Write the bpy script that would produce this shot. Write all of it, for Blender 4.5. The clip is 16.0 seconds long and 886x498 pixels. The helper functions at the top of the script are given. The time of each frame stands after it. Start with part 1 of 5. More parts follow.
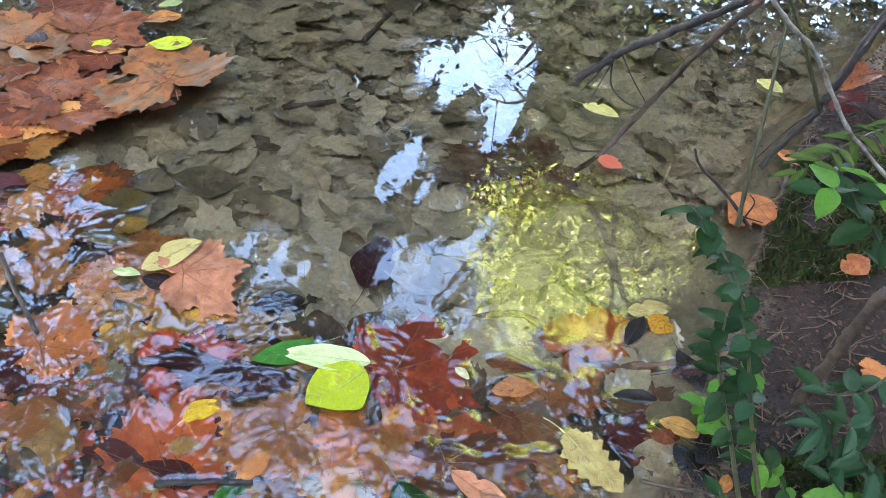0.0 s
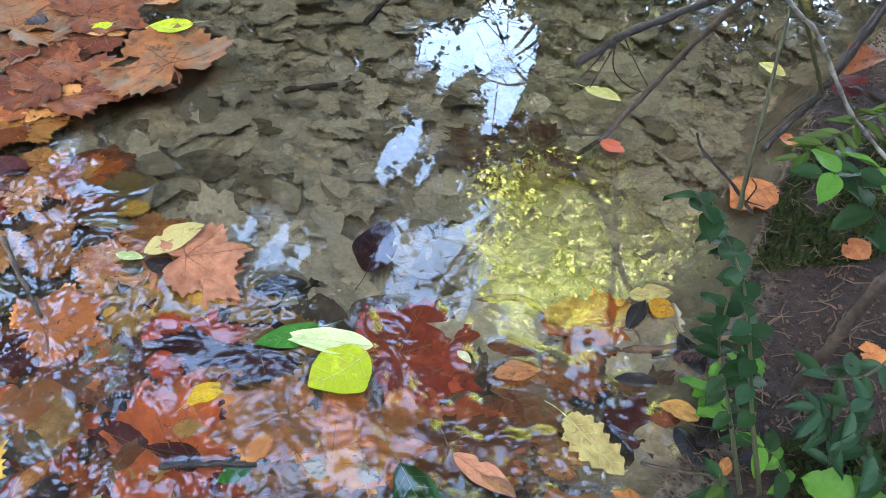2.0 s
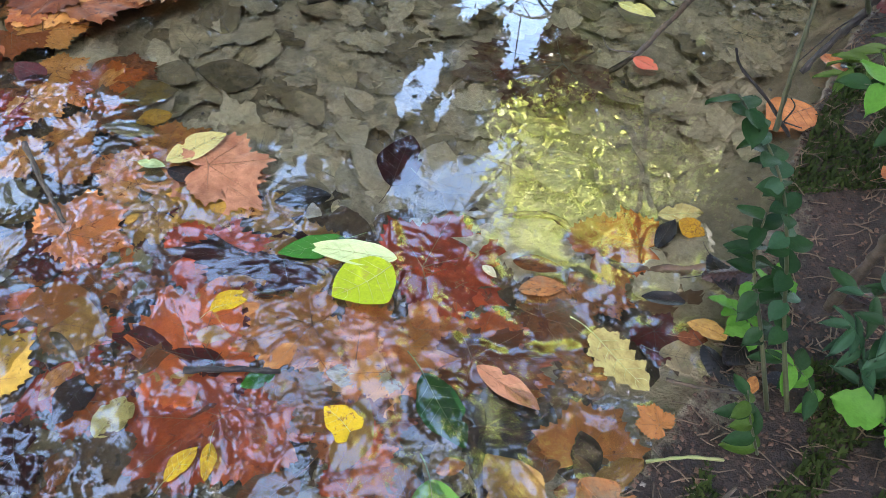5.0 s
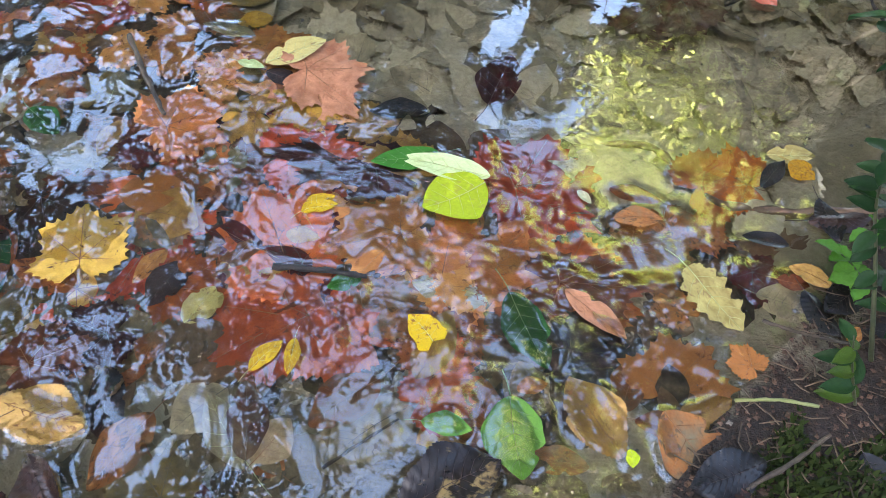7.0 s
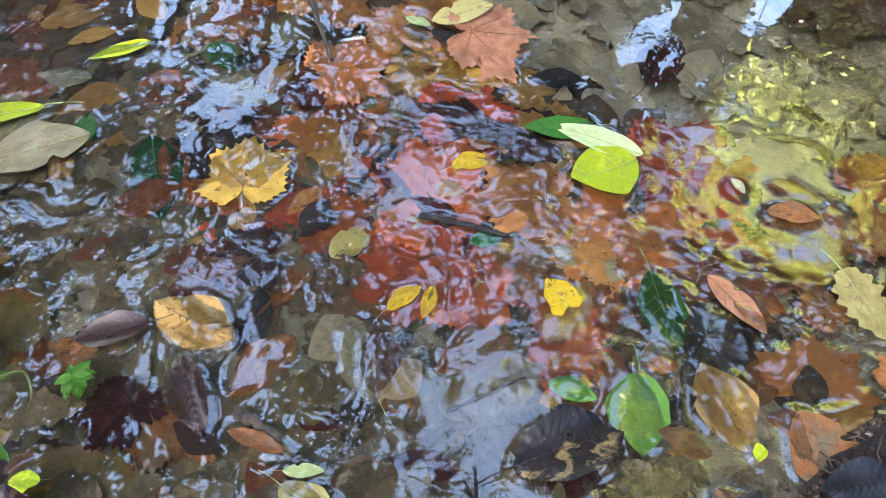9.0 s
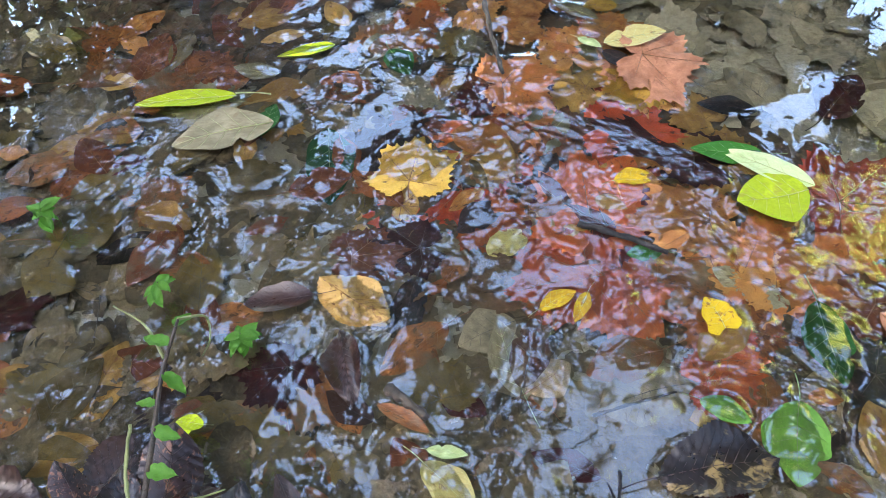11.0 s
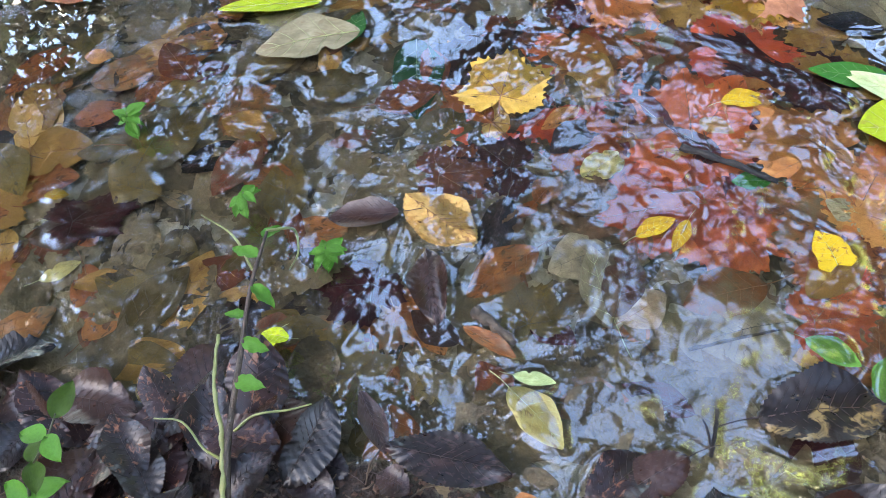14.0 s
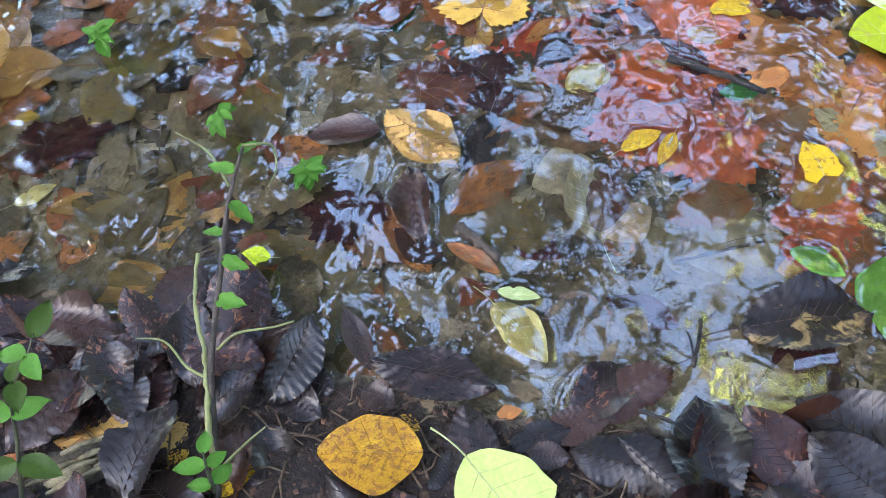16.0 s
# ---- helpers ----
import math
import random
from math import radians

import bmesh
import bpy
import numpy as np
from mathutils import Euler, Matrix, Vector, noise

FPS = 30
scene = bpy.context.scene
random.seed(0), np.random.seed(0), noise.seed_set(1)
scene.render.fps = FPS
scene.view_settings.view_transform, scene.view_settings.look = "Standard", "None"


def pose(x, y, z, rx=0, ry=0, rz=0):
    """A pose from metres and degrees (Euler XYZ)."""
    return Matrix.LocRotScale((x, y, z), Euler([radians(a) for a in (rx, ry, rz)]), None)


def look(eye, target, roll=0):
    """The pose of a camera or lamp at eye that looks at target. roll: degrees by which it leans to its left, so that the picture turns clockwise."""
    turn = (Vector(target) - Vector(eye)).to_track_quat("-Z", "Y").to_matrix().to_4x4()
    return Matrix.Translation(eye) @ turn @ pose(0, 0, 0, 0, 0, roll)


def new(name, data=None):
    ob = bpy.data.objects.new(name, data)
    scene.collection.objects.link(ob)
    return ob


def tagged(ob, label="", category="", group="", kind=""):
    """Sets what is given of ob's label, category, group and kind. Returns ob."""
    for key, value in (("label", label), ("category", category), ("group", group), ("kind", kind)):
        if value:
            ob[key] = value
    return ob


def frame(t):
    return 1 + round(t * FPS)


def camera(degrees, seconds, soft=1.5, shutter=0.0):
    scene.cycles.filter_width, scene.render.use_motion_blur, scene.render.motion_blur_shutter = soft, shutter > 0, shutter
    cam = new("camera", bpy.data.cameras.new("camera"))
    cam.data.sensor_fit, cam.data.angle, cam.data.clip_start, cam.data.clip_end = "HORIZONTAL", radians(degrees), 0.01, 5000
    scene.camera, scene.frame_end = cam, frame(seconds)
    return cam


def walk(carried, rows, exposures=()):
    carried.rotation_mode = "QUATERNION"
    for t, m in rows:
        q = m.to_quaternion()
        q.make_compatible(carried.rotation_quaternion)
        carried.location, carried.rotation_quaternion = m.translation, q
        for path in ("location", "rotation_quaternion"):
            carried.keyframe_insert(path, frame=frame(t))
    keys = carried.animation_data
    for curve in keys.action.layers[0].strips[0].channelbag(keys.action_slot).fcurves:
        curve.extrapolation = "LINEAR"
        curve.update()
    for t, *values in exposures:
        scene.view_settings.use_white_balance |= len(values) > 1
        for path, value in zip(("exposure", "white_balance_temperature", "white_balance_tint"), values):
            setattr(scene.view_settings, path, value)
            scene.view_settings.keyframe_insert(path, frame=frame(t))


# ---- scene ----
cam = camera(58.2, 16.0, soft=0.75)
PATH = [
    (0, (0.028, 0.01, 0.875), (0.159, 1.391, -0.565), 6.9),
    (0.5, (0.028, 0.01, 0.876), (0.155, 1.383, -0.573), 6.8),
    (1, (0.027, 0.012, 0.874), (0.155, 1.376, -0.582), 6.9),
    (1.5, (0.025, 0.011, 0.875), (0.155, 1.366, -0.59), 7.0),
    (2, (0.025, 0.01, 0.878), (0.158, 1.359, -0.592), 7.1),
    (2.5, (0.023, 0.011, 0.878), (0.171, 1.354, -0.597), 7.3),
    (3, (0.023, 0.01, 0.875), (0.175, 1.335, -0.615), 7.5),
    (3.5, (0.02, 0.01, 0.871), (0.17, 1.304, -0.647), 8.0),
    (6, (0.011, -0.012, 0.813), (0.048, 1.167, -0.802), 6.8),
    (6.5, (0.002, -0.017, 0.801), (0.001, 1.128, -0.839), 6.8),
    (7, (-0.01, -0.029, 0.795), (-0.063, 1.094, -0.859), 6.3),
    (7.5, (-0.023, -0.038, 0.797), (-0.143, 1.036, -0.886), 5.3),
    (8, (-0.032, -0.043, 0.792), (-0.209, 1.0, -0.905), 4.8),
    (10.3, (-0.041, -0.125, 0.778), (-0.571, 0.932, -0.836), -2.7),
    (10.5, (-0.048, -0.132, 0.775), (-0.607, 0.924, -0.829), -3.0),
    (11, (-0.058, -0.143, 0.763), (-0.687, 0.879, -0.837), -4.3),
    (11.5, (-0.071, -0.149, 0.756), (-0.747, 0.829, -0.852), -5.6),
    (12, (-0.082, -0.145, 0.749), (-0.79, 0.782, -0.875), -7.2),
    (12.5, (-0.094, -0.149, 0.738), (-0.805, 0.755, -0.898), -7.2),
    (13, (-0.094, -0.146, 0.736), (-0.802, 0.723, -0.92), -7.8),
    (13.5, (-0.095, -0.146, 0.735), (-0.794, 0.699, -0.938), -8.3),
    (14, (-0.094, -0.143, 0.735), (-0.783, 0.656, -0.965), -9.6),
    (14.5, (-0.093, -0.144, 0.729), (-0.755, 0.607, -1.003), -10.5),
    (15, (-0.083, -0.143, 0.721), (-0.721, 0.578, -1.033), -10.8),
    (15.5, (-0.082, -0.147, 0.715), (-0.698, 0.548, -1.057), -11.1),
    (16, (-0.085, -0.147, 0.717), (-0.679, 0.535, -1.067), -10.7),
]
# exposure of the whole clip, in stops
EXPOSURE = 4.9
walk(cam, [(t, look(eye, target, roll)) for t, eye, target, roll in PATH], [(0, EXPOSURE + 0.06, 6700, 12), (7, EXPOSURE, 7000, 12), (11, EXPOSURE + 0.03, 7000, 12), (16, EXPOSURE + 0.2, 6700, 12)])

# ---------------------------------------------------------------- light
SUN_EL, SUN_AZ = 40.0, 200.0  # degrees; azimuth from +y towards +x
world = bpy.data.worlds.new("world")
scene.world = world
world.use_nodes = True
wn = world.node_tree
sky = wn.nodes.new("ShaderNodeTexSky")
sky.sky_type, sky.sun_disc = "NISHITA", False
sky.sun_elevation, sky.sun_rotation = radians(SUN_EL), radians(SUN_AZ)
sky.air_density, sky.dust_density, sky.ozone_density = 1.0, 1.0, 1.0
wn.nodes["Background"].inputs["Strength"].default_value = 0.08
wn.links.new(sky.outputs[0], wn.nodes["Background"].inputs["Color"])
sun_data = bpy.data.lights.new("sun", "SUN")
sun_data.energy, sun_data.angle, sun_data.color = 5.0, radians(0.6), (1.0, 0.95, 0.86)
sun = new("sun", sun_data)
sun_dir = Vector((math.sin(radians(SUN_AZ)) * math.cos(radians(SUN_EL)), math.cos(radians(SUN_AZ)) * math.cos(radians(SUN_EL)), math.sin(radians(SUN_EL))))
sun.matrix_world = look(sun_dir * 40, (0, 0, 0))

# ---------------------------------------------------------------- node helpers
def material(name):
    m = bpy.data.materials.new(name)
    m.use_nodes = True
    nt = m.node_tree
    return m, nt, nt.nodes["Principled BSDF"]


def node(nt, kind, **values):
    n = nt.nodes.new(kind)
    for key, value in values.items():
        n.inputs[key].default_value = value
    return n


def tex(nt, scale, detail=3.0, rough=0.55, coords="Object", distort=0.0):
    c = nt.nodes.new("ShaderNodeTexCoord")
    n = node(nt, "ShaderNodeTexNoise", Scale=scale, Detail=detail, Roughness=rough, Distortion=distort)
    nt.links.new(c.outputs[coords], n.inputs["Vector"])
    return n.outputs["Fac"]


def world_tex(nt, scale, detail=3.0, rough=0.55, distort=0.0):
    g = nt.nodes.new("ShaderNodeNewGeometry")
    n = node(nt, "ShaderNodeTexNoise", Scale=scale, Detail=detail, Roughness=rough, Distortion=distort)
    nt.links.new(g.outputs["Position"], n.inputs["Vector"])
    return n.outputs["Fac"]


def ramp(nt, fac, stops):
    r = nt.nodes.new("ShaderNodeValToRGB")
    e = r.color_ramp.elements
    while len(e) < len(stops):
        e.new(0.5)
    for el, (p, c) in zip(e, stops):
        el.position = p
        el.color = (c, c, c, 1) if isinstance(c, (int, float)) else (*c, 1)
    nt.links.new(fac, r.inputs["Fac"])
    return r.outputs["Color"]


def mix(nt, fac, a, b, blend="MIX"):
    n = nt.nodes.new("ShaderNodeMix")
    n.data_type, n.blend_type = "RGBA", blend
    for socket, v in ((n.inputs[0], fac), (n.inputs[6], a), (n.inputs[7], b)):
        if isinstance(v, (int, float)):
            socket.default_value = v
        elif isinstance(v, tuple):
            socket.default_value = (*v, 1)
        else:
            nt.links.new(v, socket)
    return n.outputs[2]


def maths(nt, op, a, b=0.0, c=0.0):
    n = nt.nodes.new("ShaderNodeMath")
    n.operation = op
    for socket, v in zip(n.inputs, (a, b, c)):
        if isinstance(v, (int, float)):
            socket.default_value = v
        else:
            nt.links.new(v, socket)
    return n.outputs[0]


def bump(nt, height, distance, strength=1.0):
    n = node(nt, "ShaderNodeBump", Distance=distance, Strength=strength)
    nt.links.new(height, n.inputs["Height"])
    return n.outputs["Normal"]


# ---------------------------------------------------------------- materials
def leaf_material(name, light, dark, spots=None, spot_amount=0.35, wet=0.5, silt=0.0, spot_scale=7.0):
    """A dead or fresh leaf: mottled colour, fine vein network, wet film."""
    soaked = name[5:] in ("slate", "plum", "brown", "darkbrown", "mottled")
    m, nt, p = material(name)
    info = nt.nodes.new("ShaderNodeObjectInfo")
    big = tex(nt, 3.0, 4.0, 0.6)
    shift = maths(nt, "ADD", big, maths(nt, "MULTIPLY_ADD", info.outputs["Random"], 0.56, -0.28))
    col = mix(nt, ramp(nt, shift, [(0.36, 0.0), (0.66, 1.0)]), dark, light)
    fine = tex(nt, 26.0, 3.0, 0.7)
    col = mix(nt, 0.55, col, ramp(nt, fine, [(0.25, 0.55), (0.75, 1.0)]), "MULTIPLY")
    if spots:
        s = tex(nt, spot_scale, 3.0, 0.6, distort=0.6)
        col = mix(nt, ramp(nt, s, [(0.62 - spot_amount * 0.35, 0.0), (0.70 - spot_amount * 0.35, 1.0)]), col, spots)
    if silt:
        s = world_tex(nt, 22.0, 4.0, 0.65)
        col = mix(nt, ramp(nt, s, [(0.5 - silt * 0.3, 0.0), (0.72 - silt * 0.2, 1.0)]), col, (0.17, 0.135, 0.08))
    c = nt.nodes.new("ShaderNodeTexCoord")
    v = nt.nodes.new("ShaderNodeTexVoronoi")
    v.feature = "DISTANCE_TO_EDGE"
    v.inputs["Scale"].default_value = 24.0
    nt.links.new(c.outputs["Object"], v.inputs["Vector"])
    cell = ramp(nt, v.outputs["Distance"], [(0.0, 0.0), (0.09, 1.0)])
    col = mix(nt, 0.45 if name == "leaf_golden" else 0.12, col, cell, "MULTIPLY")
    nt.links.new(col, p.inputs["Base Color"])
    rough = ramp(nt, tex(nt, 9.0, 3.0), [(0.3, 0.26 if soaked else 0.5), (0.7, 0.5 if soaked else 0.75)])
    nt.links.new(rough, p.inputs["Roughness"])
    h = maths(nt, "ADD", maths(nt, "MULTIPLY", fine, 0.5), maths(nt, "MULTIPLY", cell, 0.06))
    nt.links.new(bump(nt, h, 0.0006, 0.7), p.inputs["Normal"])
    p.inputs["Coat Weight"].default_value = wet * 0.5 if name[5:] in ("slate", "plum", "brown", "darkbrown", "goldspot") else wet * 0.2
    p.inputs["Coat Roughness"].default_value = 0.06
    p.inputs["Coat IOR"].default_value = 1.33
    film = world_tex(nt, 70.0, 2.0, 0.5, 1.0)
    nt.links.new(bump(nt, film, 0.0003, 0.6), p.inputs["Coat Normal"])
    p.inputs["Specular IOR Level"].default_value = 0.4 if soaked else 0.3
    return m


LEAF = {}
for name, light, dark, spots, amount, wet, silt in (
    ("amber", (0.70, 0.37, 0.13), (0.52, 0.23, 0.075), (0.16, 0.055, 0.02), 0.0, 0.5, 0.0),
    ("tan", (0.60, 0.38, 0.13), (0.45, 0.26, 0.08), (0.2, 0.09, 0.03), 0.0, 0.4, 0.0),
    ("orange", (0.66, 0.28, 0.10), (0.50, 0.18, 0.065), (0.2, 0.05, 0.02), 0.0, 0.6, 0.0),
    ("rust", (0.35, 0.135, 0.05), (0.23, 0.075, 0.03), (0.10, 0.03, 0.015), 0.2, 0.5, 0.0),
    ("rustorange", (0.52, 0.17, 0.04), (0.36, 0.10, 0.03), (0.13, 0.04, 0.02), 0.0, 0.5, 0.0),
    ("brownorange", (0.44, 0.20, 0.07), (0.30, 0.12, 0.04), (0.11, 0.05, 0.02), 0.2, 0.6, 0.1),
    ("redorange", (0.66, 0.20, 0.065), (0.48, 0.12, 0.045), (0.16, 0.04, 0.02), 0.0, 0.7, 0.0),
    ("red", (0.60, 0.13, 0.055), (0.42, 0.075, 0.035), (0.13, 0.03, 0.02), 0.0, 0.7, 0.0),
    ("maroon", (0.25, 0.055, 0.05), (0.14, 0.03, 0.03), (0.06, 0.02, 0.015), 0.2, 0.7, 0.0),
    ("coral", (0.55, 0.16, 0.09), (0.42, 0.09, 0.05), None, 0.0, 0.6, 0.0),
    ("pinktan", (0.56, 0.28, 0.16), (0.42, 0.19, 0.10), (0.30, 0.12, 0.06), 0.12, 0.3, 0.0),
    ("straw", (0.56, 0.48, 0.20), (0.44, 0.35, 0.13), (0.26, 0.18, 0.07), 0.12, 0.5, 0.0),
    ("paleyellow", (0.60, 0.56, 0.20), (0.46, 0.42, 0.15), None, 0.0, 0.5, 0.0),
    ("cream", (0.72, 0.68, 0.45), (0.6, 0.55, 0.34), None, 0.0, 0.4, 0.0),
    ("bone", (0.46, 0.41, 0.27), (0.34, 0.29, 0.17), (0.22, 0.17, 0.09), 0.12, 0.5, 0.0),
    ("paletan", (0.50, 0.38, 0.24), (0.38, 0.27, 0.15), None, 0.0, 0.5, 0.0),
    ("lime", (0.64, 0.74, 0.03), (0.50, 0.60, 0.025), (0.30, 0.30, 0.03), 0.16, 0.5, 0.0),
    ("palelime", (0.56, 0.62, 0.22), (0.47, 0.53, 0.16), None, 0.0, 0.3, 0.0),
    ("pale", (0.62, 0.70, 0.38), (0.50, 0.58, 0.26), None, 0.0, 0.4, 0.0),
    ("lightgreen", (0.30, 0.52, 0.10), (0.20, 0.40, 0.07), None, 0.0, 0.7, 0.0),
    ("green", (0.08, 0.26, 0.04), (0.045, 0.17, 0.03), None, 0.0, 0.6, 0.0),
    ("darkgreen", (0.035, 0.13, 0.05), (0.02, 0.085, 0.035), None, 0.0, 0.7, 0.0),
    ("yellow", (0.66, 0.46, 0.02), (0.52, 0.32, 0.02), (0.26, 0.12, 0.02), 0.18, 0.5, 0.0),
    ("mustard", (0.66, 0.42, 0.09), (0.52, 0.30, 0.055), (0.12, 0.06, 0.02), 0.0, 0.5, 0.0),
    ("golden", (0.76, 0.50, 0.02), (0.62, 0.34, 0.015), (0.22, 0.09, 0.01), 0.32, 0.4, 0.0),
    ("goldspot", (0.16, 0.075, 0.035), (0.10, 0.045, 0.02), (0.52, 0.28, 0.02), 0.42, 0.4, 0.0),
    ("olive", (0.31, 0.23, 0.085), (0.19, 0.14, 0.05), (0.09, 0.06, 0.03), 0.12, 0.5, 0.2),
    ("brown", (0.12, 0.055, 0.03), (0.05, 0.023, 0.014), (0.05, 0.025, 0.02), 0.2, 0.6, 0.0),
    ("darkbrown", (0.055, 0.028, 0.018), (0.026, 0.014, 0.010), None, 0.0, 0.6, 0.0),
    ("plum", (0.115, 0.052, 0.046), (0.06, 0.028, 0.026), (0.20, 0.08, 0.04), 0.1, 0.6, 0.0),
    ("slate", (0.075, 0.050, 0.050), (0.040, 0.027, 0.028), None, 0.0, 0.8, 0.0),
    ("mottled", (0.045, 0.025, 0.016), (0.03, 0.017, 0.012), (0.24, 0.16, 0.06), 0.10, 0.3, 0.0),
    ("silt", (0.54, 0.45, 0.29), (0.38, 0.31, 0.19), None, 0.0, 0.2, 0.45),
    ("darksilt", (0.34, 0.28, 0.18), (0.22, 0.18, 0.11), None, 0.0, 0.2, 0.12),
    ("rustsilt", (0.30, 0.13, 0.075), (0.19, 0.085, 0.05), None, 0.0, 0.2, 0.25),
):
    power = 1.2 if max(light) > 0.34 else 1.4
    tone = 0.62 if name in ("maroon", "darkbrown") else 0.8 if name in ("brown", "plum", "slate", "darkbrown", "maroon") else 1.0
    light, dark = tuple(c ** power * 1.05 * tone for c in light), tuple(c ** power * 0.80 * tone for c in dark)
    LEAF[name] = leaf_material("leaf_" + name, light, dark, spots, amount, wet, silt, 3.6 if name == "mottled" else 13.0 if name == "golden" else 7.0)


def plain_material(name, a, b, scale, rough=0.6, depth=0.001, coat=0.0, coords="Object"):
    m, nt, p = material(name)
    n = tex(nt, scale, 5.0, 0.65, coords)
    f = tex(nt, scale * 6, 4.0, 0.7, coords)
    col = mix(nt, ramp(nt, n, [(0.35, 0.0), (0.65, 1.0)]), a, b)
    col = mix(nt, 0.6, col, ramp(nt, f, [(0.25, 0.5), (0.75, 1.0)]), "MULTIPLY")
    nt.links.new(col, p.inputs["Base Color"])
    p.inputs["Roughness"].default_value = rough
    p.inputs["Coat Weight"].default_value = coat
    p.inputs["Coat Roughness"].default_value = 0.15
    h = maths(nt, "ADD", maths(nt, "MULTIPLY", n, 0.5), f)
    nt.links.new(bump(nt, h, depth), p.inputs["Normal"])
    return m


BARK = plain_material("dark_wet_bark", (0.014, 0.011, 0.009), (0.05, 0.038, 0.03), 70, 0.75, 0.005, 0.2)
TAN_BARK = plain_material("brown_bark", (0.045, 0.032, 0.022), (0.11, 0.078, 0.05), 60, 0.75, 0.002, 0.1)
GREY_BARK = plain_material("grey_tree_bark", (0.035, 0.03, 0.025), (0.085, 0.072, 0.06), 3, 0.85, 0.02)
LICHEN_BARK = plain_material("lichen_bark", (0.12, 0.10, 0.07), (0.50, 0.52, 0.46), 22, 0.75, 0.001)
GREEN_STEM = plain_material("green_stem", (0.035, 0.04, 0.018), (0.075, 0.08, 0.03), 30, 0.5, 0.0006)
PALE_STEM = plain_material("pale_green_stem", (0.20, 0.21, 0.06), (0.27, 0.29, 0.10), 30, 0.5, 0.0006)
ROOT = plain_material("sunken_root_bark", (0.12, 0.065, 0.035), (0.20, 0.115, 0.065), 20, 0.6, 0.002)
STONE = plain_material("pebble_stone", (0.10, 0.085, 0.07), (0.24, 0.21, 0.175), 30, 0.7, 0.001, 0.2)


def foliage_material(name, a, b, translucent=0.35, rough=0.4, coat=0.0):
    m, nt, p = material(name)
    info = nt.nodes.new("ShaderNodeObjectInfo")
    g = nt.nodes.new("ShaderNodeNewGeometry")
    f = maths(nt, "MULTIPLY_ADD", g.outputs["Random Per Island"], 0.7, maths(nt, "MULTIPLY", info.outputs["Random"], 0.3))
    col = mix(nt, f, a, b)
    n = tex(nt, 9.0, 3.0)
    col = mix(nt, 0.5, col, ramp(nt, n, [(0.3, 0.6), (0.7, 1.0)]), "MULTIPLY")
    nt.links.new(col, p.inputs["Base Color"])
    p.inputs["Roughness"].default_value = rough
    p.inputs["Coat Weight"].default_value = coat
    p.inputs["Specular IOR Level"].default_value = 0.22
    nt.links.new(bump(nt, tex(nt, 20.0, 3.0), 0.0006, 0.6), p.inputs["Normal"])
    t = nt.nodes.new("ShaderNodeBsdfTranslucent")
    nt.links.new(col, t.inputs["Color"])
    mx = nt.nodes.new("ShaderNodeMixShader")
    mx.inputs[0].default_value = translucent
    nt.links.new(p.outputs[0], mx.inputs[1])
    nt.links.new(t.outputs[0], mx.inputs[2])
    nt.links.new(mx.outputs[0], nt.nodes["Material Output"].inputs["Surface"])
    return m


# crown shade is put into this green: near black, so crowns mirror dark
CANOPY_SHADED_GREEN = foliage_material("canopy_shaded_green", (0.011, 0.019, 0.006), (0.03, 0.044, 0.01), 0.3)
# yellow-green leaves, made paler so the colour carries part of their sunlit look
CANOPY_SUNLIT_YELLOW = foliage_material("canopy_sunlit_yellow_green", (0.30, 0.40, 0.09), (0.56, 0.60, 0.20), 0.45)
FRESH = foliage_material("fresh_green_leaf", (0.010, 0.033, 0.009), (0.022, 0.070, 0.017), 0.25, 0.5)
DEEP = foliage_material("deep_green_leaf", (0.007, 0.028, 0.008), (0.015, 0.052, 0.013), 0.2, 0.5)
BRIGHT = foliage_material("bright_green_leaf", (0.07, 0.20, 0.022), (0.11, 0.28, 0.035), 0.25, 0.55)
BLUISH = foliage_material("blue_green_leaf", (0.016, 0.05, 0.021), (0.032, 0.088, 0.037), 0.15, 0.45)
LIMEY = foliage_material("lime_fern_leaf", (0.038, 0.08, 0.010), (0.065, 0.115, 0.016), 0.25, 0.4)
MOSS = foliage_material("moss", (0.010, 0.019, 0.003), (0.043, 0.066, 0.011), 0.15, 0.8)


